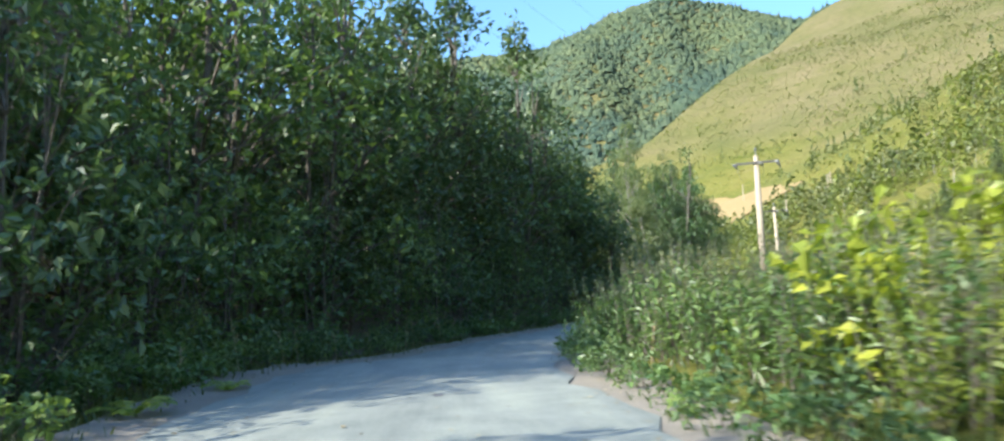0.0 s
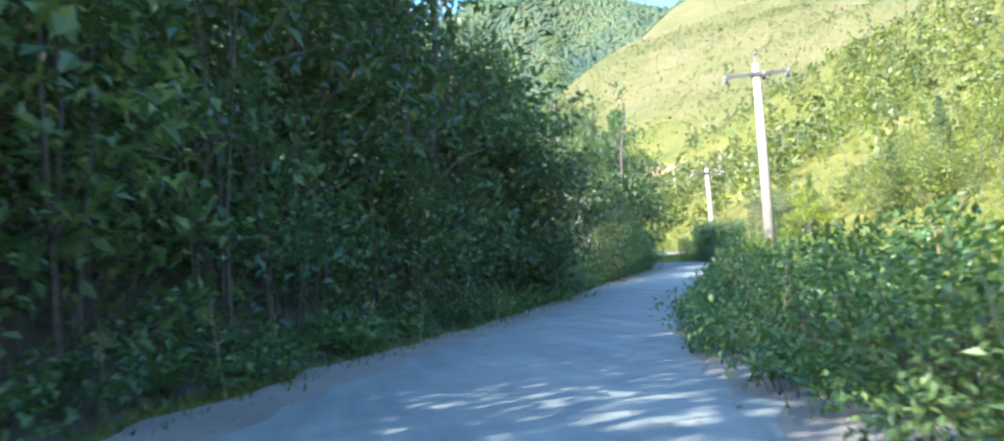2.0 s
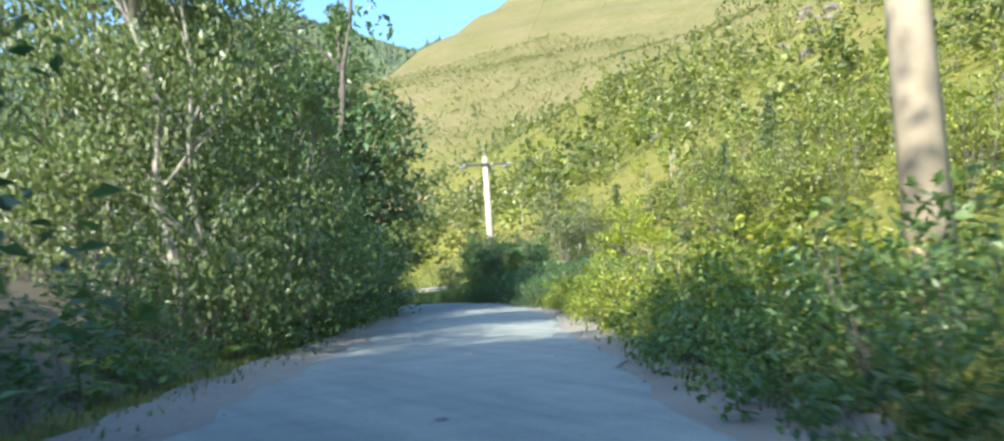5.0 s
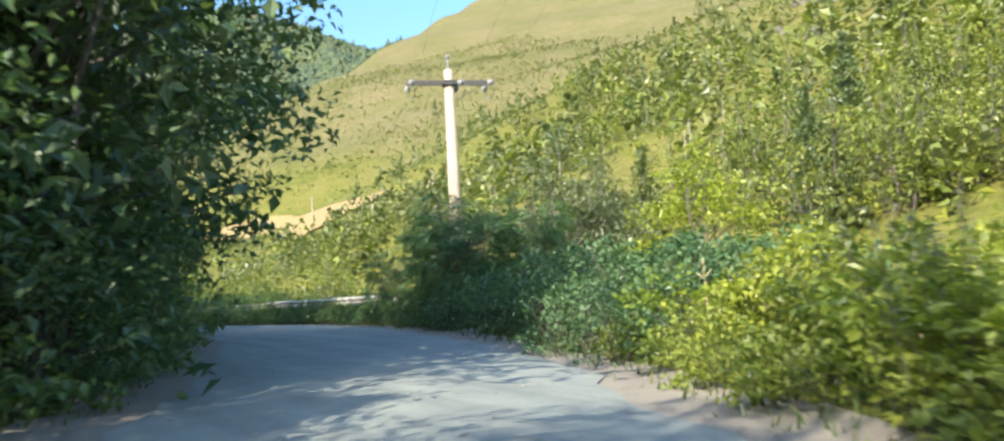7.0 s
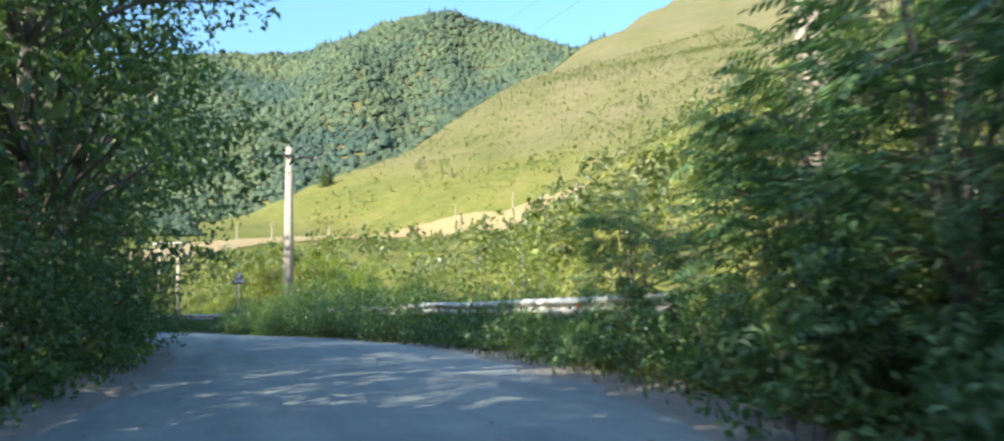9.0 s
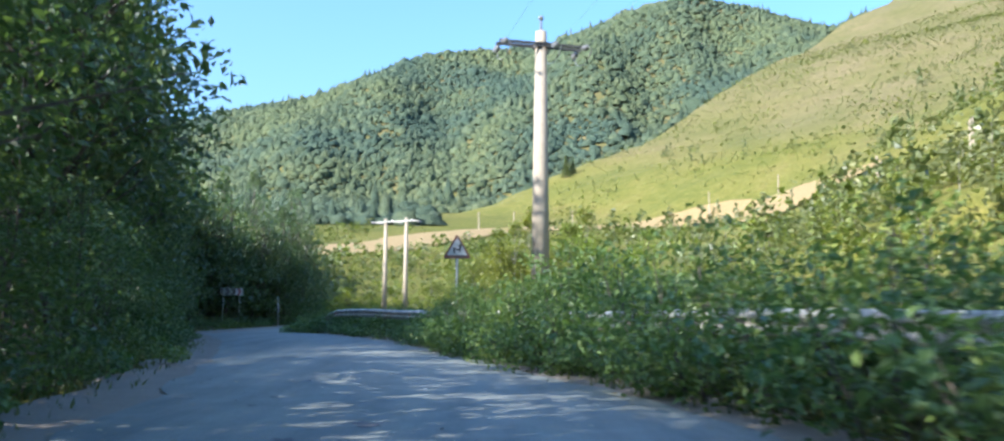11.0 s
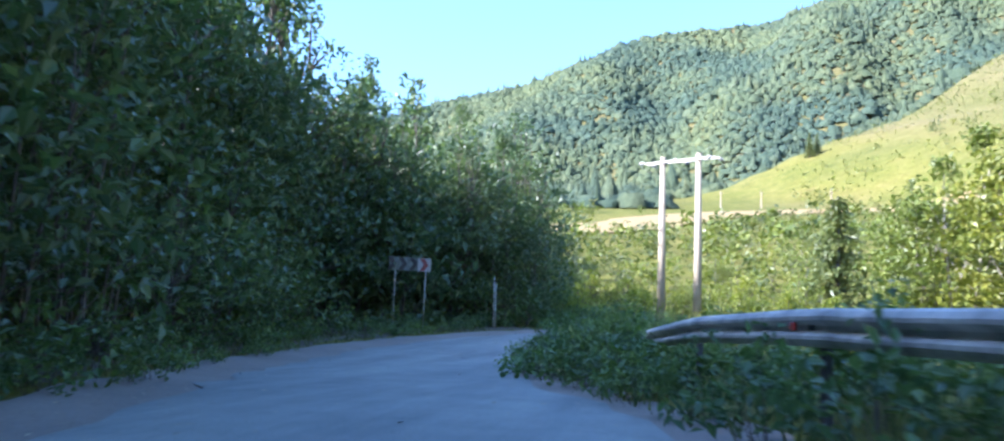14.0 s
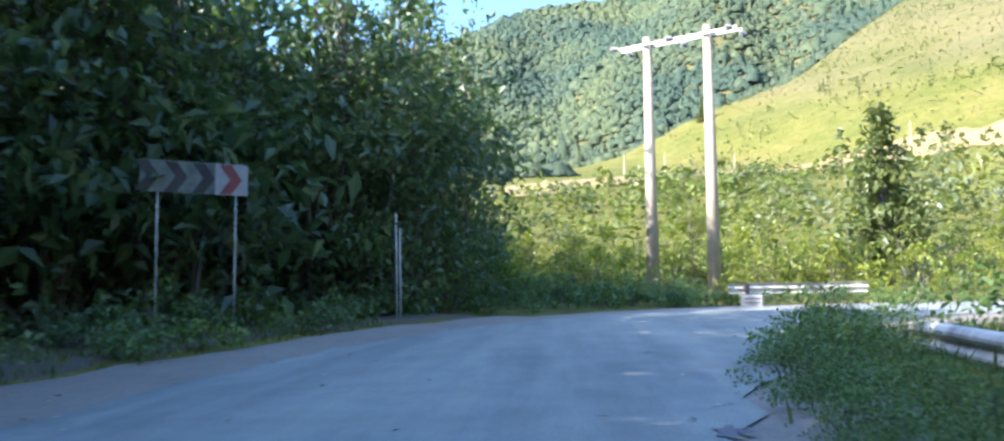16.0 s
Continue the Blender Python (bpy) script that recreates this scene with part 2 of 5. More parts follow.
def make_tree(name, seed, height, spread, low, n_leaf, leaf, leaf_mat_, bark, label, category="tree", trunk_r=0.12, stems=1, clumps=46,
              droop=0.35, lean=0.0, wide=0.55, clump_r=(0.5, 1.1), squash=0.6):
    """Trunk with limbs, and a crown of leaves in clumps at their ends. Stands with its foot at the origin."""
    rg = np.random.default_rng(seed)
    root = new(name)
    woods, limbs, cent, rad = [], [], [], []
    for sidx in range(stems):
        a0 = rg.uniform(0, 6.28)
        off = np.array([math.cos(a0), math.sin(a0), 0]) * (0.0 if stems == 1 else rg.uniform(0.1, 0.3) * spread)
        outw = off * (0.0 if stems == 1 else 1.6)
        hgt = height * (1 if sidx == 0 else rg.uniform(0.65, 0.95))
        few = trunk_r <= 0.075
        zs = np.linspace(-0.4 if trunk_r > 0.06 else -0.1, hgt * 0.9, 4 if few else 8)
        pts = [off + outw * (z / hgt) + np.array([lean * z * z / hgt, 0, z]) + np.append(rg.normal(0, 0.03 * spread, 2), 0) * (z > 0.5) for z in zs]
        woods.append(tube(pts, np.linspace(trunk_r, trunk_r * 0.2, len(zs)) * (1 if sidx == 0 else 0.75), 4 if few else 6))
        for _ in range(clumps // stems):
            t = rg.uniform(0, 1) ** 0.8
            z = low * height + t * (hgt - low * height)
            f = math.sin(min(1.0, (0.16 + t * 0.95)) * math.pi) ** 0.7
            a = rg.uniform(0, 6.28)
            r = spread * f * rg.uniform(0.35, 1.0) ** 0.6
            i = min(len(zs) - 2, max(0, int((z - 0.6) / (hgt * 0.9) * (len(zs) - 1))))
            start = pts[i]
            end = np.array([start[0] + r * math.cos(a), start[1] + r * math.sin(a), z])
            cent.append(end)
            rad.append(rg.uniform(*clump_r) * (0.7 + 0.5 * f))
            if rg.uniform() < 0.55:
                midp = (start + end) / 2 + (0, 0, 0.12 * r)
                limbs.append(tube([start, midp, end], [trunk_r * 0.32, trunk_r * 0.2, trunk_r * 0.06], 3) if few else tube([start, midp, end], [trunk_r * 0.32, trunk_r * 0.2, trunk_r * 0.06], 4))
    if trunk_r > 0.06:
        for w in woods:
            part("trunk", mesh_of("trunk", *w, bark), root)
        tagged(part("branchwork", mesh_of("branchwork", *join(limbs), bark), root), kind="stuff")
    else:
        tagged(part("stem", mesh_of("stem", *join(woods + limbs), bark), root), kind="stuff")
    V, F = leaves(crown_points(cent, rad, n_leaf, rg, squash), leaf, rg, wide=wide, droop=droop)
    part("crown", mesh_of("crown", V, F, leaf_mat_), root)
    return tagged(root, label, category)


def pinnate(centres, outward, length, rg, pairs=5):
    """A compound leaf at every centre: pairs of long leaflets along an arching midrib that points outward."""
    c = np.asarray(centres)
    n = len(c)
    yaw = np.arctan2(outward[:, 1], outward[:, 0]) + rg.normal(0, 0.7, n)
    pit = rg.normal(-0.05, 0.30, n)
    d = np.stack([np.cos(yaw) * np.cos(pit), np.sin(yaw) * np.cos(pit), np.sin(pit)], 1)
    up = rg.normal(0, 0.22, (n, 3)) + (0, 0, 1)
    side = np.cross(d, up)
    side /= np.linalg.norm(side, axis=1)[:, None]
    nrm = np.cross(side, d)
    L = (length * rg.uniform(0.7, 1.25, n))[:, None]
    V = []
    for j in range(pairs * 2 + 1):
        u = 1.0 if j == pairs * 2 else 0.18 + 0.82 * (j // 2) / pairs
        sg = 0 if j == pairs * 2 else (1 if j % 2 else -1)
        base = c + d * L * u - nrm * L * 0.28 * u * u
        w = (d * (0.45 if sg else 1.0) + side * sg * 0.85 - nrm * 0.30)
        w /= np.linalg.norm(w, axis=1)[:, None]
        ll = L * 0.36 * (1 - 0.35 * abs(u - 0.5)) * rg.uniform(0.85, 1.15, (n, 1))
        cross = np.cross(w, nrm)
        cross /= np.linalg.norm(cross, axis=1)[:, None]
        mid = base + w * ll * 0.45 + nrm * ll * 0.05
        V.append(np.stack([base, mid + cross * ll * 0.17, base + w * ll - nrm * ll * 0.12, mid - cross * ll * 0.17], 1))
    V = np.stack(V, 1).reshape(-1, 3)
    i = np.arange(len(V) // 4) * 4
    return V, np.concatenate([np.stack([i, i + 2, i + 1], 1), np.stack([i, i + 3, i + 2], 1)])


def make_walnut_shrub(name, seed, height, spread, n_leaf, length, material, label):
    """Many-stemmed shrub with tiers of large compound leaves on spreading branches."""
    rg = np.random.default_rng(seed)
    root = new(name)
    woods, cent, out = [], [], []
    for k in range(9):
        a = 2 * math.pi * k / 9 + rg.uniform(-0.3, 0.3)
        h = height * rg.uniform(0.75, 1.0)
        lean = spread * rg.uniform(0.1, 0.55)
        pts = np.array([(lean * u ** 1.4 * math.cos(a), lean * u ** 1.4 * math.sin(a), h * u - 0.15) for u in np.linspace(0, 1, 6)])
        woods.append(tube(pts, np.linspace(0.034, 0.008, 6), 5))
        for b in range(13):
            u = rg.uniform(0.08, 1.0)
            st = np.array([np.interp(u, np.linspace(0, 1, 6), pts[:, i]) for i in range(3)])
            ba = a + rg.normal(0, 1.2)
            reach = spread * (1.05 - 0.62 * u) * rg.uniform(0.45, 1.0)
            end = st + (reach * math.cos(ba), reach * math.sin(ba), reach * rg.uniform(-0.05, 0.35))
            woods.append(tube([st, (st + end) / 2 + (0, 0, 0.06), end], [0.012, 0.008, 0.004], 3))
            m = max(2, int(n_leaf / 117))
            v = rg.uniform(0.25, 1.0, m)[:, None] ** 0.6
            cent.append(st + (end - st) * v + rg.normal(0, 0.09, (m, 3)))
            out.append(np.repeat([[math.cos(ba), math.sin(ba), 0]], m, 0))
    tagged(part("branchwork", mesh_of("branchwork", *join(woods), BARK), root), kind="stuff")
    part("crown", mesh_of("crown", *pinnate(np.concatenate(cent), np.concatenate(out), length, rg), material), root)
    return tagged(root, label, "shrub")


def make_herb(name, seed, height, spread, stems, material, label):
    """Tall herb: upright leafy shoots of uneven height, each ending in a slim flower spike."""
    rg = np.random.default_rng(seed)
    root = new(name)
    wood, cent, spikes = [], [], []
    for _ in range(stems):
        a, r = rg.uniform(0, 6.28), spread * rg.uniform(0, 1) ** 0.6
        foot = np.array([0.55 * r * math.cos(a), 0.55 * r * math.sin(a), -0.05])
        h = height * rg.uniform(0.55, 1.05)
        top = np.array([r * math.cos(a) + rg.normal(0, 0.06), r * math.sin(a) + rg.normal(0, 0.06), h])
        wood.append(tube([foot, (foot + top) / 2 + rg.normal(0, 0.03, 3), top], [0.008, 0.006, 0.003], 3))
        u = np.linspace(0.12, 0.86, 24)[:, None]
        cent.append(foot + (top - foot) * u + rg.normal(0, 1, (24, 3)) * (0.085 * (1.15 - u)) * (1, 1, 0.4))
        u = np.linspace(0.86, 1.04, 7)[:, None]
        spikes.append(foot + (top - foot) * u + rg.normal(0, 0.012, (7, 3)))
    tagged(part("stem", mesh_of("stem", *join(wood), BARK), root), kind="stuff")
    leaf = leaves(np.concatenate(cent), 0.125, rg, wide=0.38, droop=0.15, flat=0.5)
    spike = leaves(np.concatenate(spikes), 0.06, rg, wide=0.6, droop=-0.6, flat=0.5)
    part("crown", mesh_of("crown", *leaf, material), root)
    tagged(part("flower_spike", mesh_of("flower_spike", *spike, LEAF_GREY), root, "pale grey-green flower spikes"), kind="stuff")
    return tagged(root, label, "herb")


def make_spruce(name, seed, height, label):
    rg = np.random.default_rng(seed)
    root = new(name)
    woods = [tube([(0, 0, -0.4), (0, 0, height * 0.5), (0, 0, height)], [0.16, 0.1, 0.02], 6)]
    pts = []
    for z in np.arange(height * 0.10, height * 0.98, 0.34):
        R = (1 - z / height) * height * 0.30 + 0.15
        for k in range(9):
            a = rg.uniform(0, 6.28)
            Lb = R * rg.uniform(0.6, 1.1)
            end = np.array([Lb * math.cos(a), Lb * math.sin(a), z - 0.28 * Lb])
            for u in np.linspace(0.2, 1, max(2, int(Lb / 0.22))):
                p = np.array([0, 0, z]) * (1 - u) + end * u
                for _ in range(3):
                    pts.append(p + rg.normal(0, 0.10, 3) - (0, 0, 0.08))
    part("trunk", mesh_of("trunk", *join(woods), BARK), root)
    part("crown", mesh_of("crown", *leaves(pts, 0.42, rg, wide=0.35, droop=0.5), LEAF_SPRUCE), root)
    return tagged(root, label, "tree")


# ---------------------------------------------------------------- plan
# Road line: x, y, height
ROAD = [
    (2.9, -46, 1.35), (1.6, -24, 1.1), (0.5, -8, 0.95), (-0.7, 2.1, 0.85), (-1.25, 10, 0.65), (-0.9, 18.5, 0.55), (0.3, 26, 0.12), (2.8, 35.4, -0.06),
    (7.0, 45.8, -0.18), (11.9, 56.9, -0.10), (17.4, 68.4, 0.10), (22.3, 78.3, 0.33), (25.7, 87.0, 0.45), (28.0, 97.2, 0.68), (28.85, 108.5, 0.73), (27.95, 120.2, 0.73),
    (25.7, 131.7, 0.66), (22.8, 142.5, 0.63), (19.5, 153.2, 0.50), (17.5, 163.2, 0.13), (17.2, 172, 0.03), (18.6, 180.5, 0.05), (22.5, 186.0, 0.07), (29, 188.6, 0.05),
    (38, 188.6, 0.0), (52, 186, -0.3)]
# Left and right edge of the asphalt, metres from the line
ROAD_EDGES = [
    (-2.3, 2.2), (-2.3, 2.2), (-2.3, 2.2), (-2.2, 2.2), (-2.4, 2.1), (-2.7, 1.9), (-2.75, 1.8), (-2.6, 1.75), (-2.45, 1.7), (-2.4, 1.75), (-2.5, 1.7), (-2.6, 1.8),
    (-2.6, 2.1), (-2.5, 2.2), (-2.5, 2.7), (-2.5, 2.9), (-2.2, 2.9), (-2.0, 2.8), (-2.3, 2.2), (-3.2, 1.25), (-3.6, 1.6), (-3.5, 3.0), (-3.3, 3.0), (-3.0, 2.8),
    (-2.6, 2.6), (-2.5, 2.5)]
RP = np.hstack([np.array(ROAD, float), np.array(ROAD_EDGES, float)])


def smooth_line(P, step):
    """Points about every step metres on a smooth line through P."""
    out = []
    for i in range(len(P) - 1):
        a, b, c, d = P[max(i - 1, 0)], P[i], P[i + 1], P[min(i + 2, len(P) - 1)]
        n = max(1, int(np.linalg.norm(c[:2] - b[:2]) / step))
        for k in range(n):
            u = k / n
            out.append(0.5 * (2 * b + (c - a) * u + (2 * a - 5 * b + 4 * c - d) * u * u + (3 * b - a - 3 * c + d) * u ** 3))
    out.append(P[-1])
    return np.array(out)


RL = smooth_line(RP, 0.8)
RT = np.gradient(RL[:, :2], axis=0)
RT /= np.linalg.norm(RT, axis=1)[:, None]
RN = np.stack([RT[:, 1], -RT[:, 0]], 1)
RS = np.r_[0, np.cumsum(np.linalg.norm(np.diff(RL[:, :2], axis=0), axis=1))]
Y_STRAIGHT = 176.0
_main = RL[RL[:, 1] < Y_STRAIGHT]


def ridge_side(x, y):
    """Metres behind the crest of the grassy spur."""
    return np.minimum(-0.48 * (x - 128) + 0.88 * (y - 602), -0.784 * (x - 128) + 0.62 * (y - 602)) - 6


def hills(x, y):
    """Far land: the grassy hill, the valley floor that rises behind the bend, and the wooded mountain."""
    sm = lambda a, b, k: np.log(np.exp(np.clip(a / k, -60, 300)) + np.exp(np.clip(b / k, -60, 300))) * k
    floor = -1.2 + 1.4 * np.clip((y - 120) / 70, 0, 1) + 0.13 * np.maximum(0, y - 205)
    floor = np.minimum(floor, 60)
    grassy = np.interp(y, [300, 560], [0.5, 0.33]) * (x - 48) + 0.34 * np.clip(y - 400, 0, 202) + 0.27 * np.maximum(0, y - 602)
    grassy = grassy + 3.0 * np.sin(x * 0.021 + y * 0.013) * np.clip((x - 50) / 60, 0, 1) + 0.7 * np.sin(y * 0.047 + x * 0.01) * np.clip((x - 50) / 60, 0, 1)
    q = ridge_side(x, y)
    grassy = grassy - 0.55 * np.maximum(0, q)
    z = sm(floor, grassy, 3.0)
    bx, by = x - 24, y - 104
    r = np.hypot(bx, by)
    b = np.degrees(np.arctan2(-bx, by))
    el = np.interp(b, [-60, -30, -25, -22.5, -18, -14, -10, -5, 0, 4, 10, 16, 22, 32, 60], [2, 4, 9, 16.3, 17.9, 18.5, 17.8, 16.3, 15.5, 14.9, 12.7, 10.8, 9.0, 7, 5])
    crest = 1040 * np.tan(np.radians(el)) + 5 * np.sin(b * 0.45 + 1)
    up = np.clip((r - 540) / 500, 0, 1.0)
    fold = 1 + (0.09 * np.sin(b * 0.42 + r * 0.005) + 0.035 * np.sin(b * 1.0 - r * 0.011)) * up * (1 - up) * 4
    mount = np.where(by > 0, crest * up ** 0.9 * fold - np.maximum(0, r - 1040) * 0.35, -20)
    return np.maximum(z, mount)


def land(x, y):
    """Height of the ground."""
    x, y = np.atleast_1d(np.asarray(x, float)), np.atleast_1d(np.asarray(y, float))
    z = hills(x, y)
    d2 = np.full(x.shape, 1e18)
    idx = np.zeros(x.shape, int)
    near = (x > -90) & (x < 140) & (y > -120) & (y < 260)
    xi, yi = x[near], y[near]
    best, bi = np.full(xi.shape, 1e18), np.zeros(xi.shape, int)
    for k in range(len(RL)):
        d = (xi - RL[k, 0]) ** 2 + (yi - RL[k, 1]) ** 2
        w = d < best
        best[w], bi[w] = d[w], k
    off = (xi - RL[bi, 0]) * RN[bi, 0] + (yi - RL[bi, 1]) * RN[bi, 1]
    zr = RL[bi, 2]
    dl = RL[bi, 3] - off
    dr = off - RL[bi, 4]
    s = lambda a, b, v: np.clip((v - a) / (b - a), 0, 1) ** 2 * (3 - 2 * np.clip((v - a) / (b - a), 0, 1))
    wood = xi < np.interp(yi, [Y_STRAIGHT, 186, 200, 240, 260], [99, 14.5, 13, 5, -8])
    foot = np.interp(RS[bi] - 48.5, [150, 165, 178], [1.6, 2.6, 6.5])
    left = zr - 0.06 + 0.10 * s(0.2, 1.5, dl) + 0.38 * np.maximum(0, dl - foot) * s(foot - 0.6, foot + 1.4, dl)
    left = np.where(dl > 16, zr + 5.5 - 0.38 * (foot - 1.6) + 0.22 * np.minimum(dl - 16, 200), left)
    left = np.where(wood, left, zr - 0.06 + (z[near] - zr) * s(2.0, 16, dl))
    low = s(184, 194, RS[bi] - 46)
    right = zr - 0.06 + (0.28 - 0.75 * low) * s(0.6, 1.8, dr) + (z[near] - zr) * s(2.6, 14, dr)
    flat = zr - 0.06
    zz = np.where(dl > 0, left, np.where(dr > 0, right, flat))
    far = np.sqrt(best)
    blend = np.where(wood & (dl > 0), s(60, 90, far), s(16, 30, far))
    zz = zz * (1 - blend) + z[near] * blend
    zz = zz + 0.05 * np.sin(xi * 1.7 + yi) * np.sin(yi * 1.3) * s(0.8, 2.5, np.maximum(dl, dr))
    z[near] = zz
    return z


def at(station, off):
    """Place at a station (metres along the road line from y of about 2) and metres to its right."""
    k = int(np.argmin(np.abs(RS - 48.5 - station)))
    p = RL[k, :2] + RN[k] * off
    return float(p[0]), float(p[1]), k


def edge(station, side, dist):
    """Place dist metres outside the left (-1) or right (1) edge."""
    _, _, k = at(station, 0)
    p = RL[k, :2] + RN[k] * (RL[k, 3] - dist if side < 0 else RL[k, 4] + dist)
    return float(p[0]), float(p[1])


def hides_sign(thing, x, y):
    """True where a tall plant would stand between the road and the signs at the bend."""
    if thing.name.split(".")[0] not in ("tree", "hazel_bush", "thicket_bush"):
        return False
    for sx, sy in ((11.55, 179.55), (13.9, 184.2)):
        d = Vector((18.2 - sx, 160.0 - sy)).normalized()
        p = Vector((x - sx, y - sy))
        if -2.3 < p.dot(d) < 14 and abs(p.x * d.y - p.y * d.x) < 3.9:
            return True
    return False


def road_distance(x, y):
    return float(np.sqrt(np.min((RL[:, 0] - x) ** 2 + (RL[:, 1] - y) ** 2)))


def put(thing, x, y, scale=1.0, turn=None, sink=0.0, tilt=0.0, tall=1.0):
    if hides_sign(thing, x, y):
        return None
    z = float(land(x, y)[0]) - sink
    m = pose(x, y, z, tilt, 0, rng.uniform(0, 360) if turn is None else turn) @ Matrix.Diagonal((scale, scale, scale * tall, 1))
    return copy_thing(thing, m)


def take_away(thing):
    for o in [*thing.children_recursive, thing]:
        bpy.data.objects.remove(o)


# ---------------------------------------------------------------- ground and road
def axis(stops):
    out = []
    for (a, sa), (b, sb) in zip(stops, stops[1:]):
        v = a
        while v < b - 1e-6:
            out.append(v)
            v += sa + (sb - sa) * (v - a) / (b - a)
    return np.array(out + [stops[-1][0]])


gx = axis([(-1500, 120), (-100, 12), (-25, 1.2), (0, 0.8), (40, 0.8), (60, 2.5), (140, 6), (420, 16), (1600, 90)])
gy = axis([(-900, 120), (-60, 10), (-12, 1.2), (0, 0.9), (200, 0.9), (230, 3), (420, 7), (700, 14), (1150, 18), (2200, 150)])
X, Y = np.meshgrid(gx, gy)
Z = land(X.ravel(), Y.ravel())
nx, ny = len(gx), len(gy)
gi = np.arange(nx * ny).reshape(ny, nx)
ground = new("ground", mesh_of("ground", np.stack([X.ravel(), Y.ravel(), Z], 1), np.stack([gi[:-1, :-1], gi[:-1, 1:], gi[1:, 1:], gi[1:, :-1]], -1).reshape(-1, 4), MEADOW, True))
tagged(ground, "grassy valley floor, verges and sunlit yellow-green hillsides", "ground", kind="structure")


def ribbon(name, inner, outer, lift, material, label, category, k0=0, k1=None, rough=0.0):
    """A strip along the road between two distances from its line, with a crown and ragged outer edges."""
    V, F = [], []
    ks = range(k0, k1 or len(RL))
    cols = 9
    for row, k in enumerate(ks):
        jl, jr = rough * noise.noise((RS[k] * 0.9, 3.1, 0)) + 0.5 * rough * noise.noise((RS[k] * 3, 9, 0)), rough * noise.noise((RS[k] * 0.9, 7.7, 0)) + 0.5 * rough * noise.noise((RS[k] * 3, 5, 0))
        a, b = inner(k) + jl, outer(k) + jr
        for c in range(cols):
            u = c / (cols - 1)
            o = a + (b - a) * u
            p = RL[k, :2] + RN[k] * o
            V.append((p[0], p[1], RL[k, 2] + lift + 0.035 * (1 - (2 * u - 1) ** 2)))
    for row in range(len(ks) - 1):
        for c in range(cols - 1):
            i = row * cols + c
            F.append((i, i + 1, i + cols + 1, i + cols))
    ob = new(name, mesh_of(name, V, F, material, True))
    return tagged(ob, label, category, kind="structure")


def shoulder():
    """Dusty gravel on both sides of the asphalt, lying on the ground and running out under the plants."""
    V, F, width = [], [], 13
    for k in range(len(RL)):
        st = RS[k] - 48.5
        wl = float(np.interp(st, [0, 148, 166, 180], [1.15, 1.05, 1.45, 1.35])) + 0.35 * noise.noise((RS[k] * 0.7, 3.1, 0)) + 0.15 * noise.noise((RS[k] * 2.9, 1, 0))
        wr = 1.0 + 0.35 * noise.noise((RS[k] * 0.7, 7.7, 0)) + 0.15 * noise.noise((RS[k] * 2.9, 5, 0))
        l, r = RL[k, 3], RL[k, 4]
        offs = [l - wl, l - wl * 0.8, l - wl * 0.55, l - wl * 0.3, l - 0.12, l + 0.4, (l + r) / 2, r - 0.4, r + 0.12, r + wr * 0.3, r + wr * 0.55, r + wr * 0.8, r + wr]
        P = RL[k, :2] + RN[k] * np.array(offs)[:, None]
        g = land(P[:, 0], P[:, 1])
        for c in range(width):
            z = RL[k, 2] - 0.03 if 4 < c < 8 else g[c] + (-0.06 if c in (0, width - 1) else 0.05)
            V.append((P[c, 0], P[c, 1], z))
    for k in range(len(RL) - 1):
        for c in range(width - 1):
            i = k * width + c
            F.append((i, i + 1, i + width + 1, i + width))
    tagged(new("shoulder", mesh_of("shoulder", V, F, DIRT, True)), "pale dusty gravel shoulder beside the asphalt", "shoulder", kind="structure")


shoulder()
ribbon("road", lambda k: RL[k, 3] + 0.05, lambda k: RL[k, 4] - 0.1, 0.0, ASPHALT, "worn grey asphalt of a narrow country road", "road", rough=0.36)

# ---------------------------------------------------------------- poles, wires, signs, guard rail
def pole_body(height, r0, r1, square=False):
    bm = bmesh.new()
    bmesh.ops.create_cone(bm, cap_ends=True, segments=14, radius1=r0, radius2=r1, depth=height + 0.8, matrix=Matrix.Translation((0, 0, (height - 0.8) / 2)))
    return bm_mesh("shaft", bm, CONCRETE, True)


def insulator(length):
    """String of three sheds on a rod, along +x."""
    pieces = [tube([(0, 0, 0), (length, 0, 0)], [0.02, 0.02], 6)]
    for u in (0.35, 0.55, 0.75):
        pieces.append(tube([(length * u - 0.03, 0, 0), (length * u, 0, 0), (length * u + 0.03, 0, 0)], [0.03, 0.10, 0.04], 8))
    return mesh_of("insulator", *join(pieces), GLASSY)


INSUL = insulator(0.55)


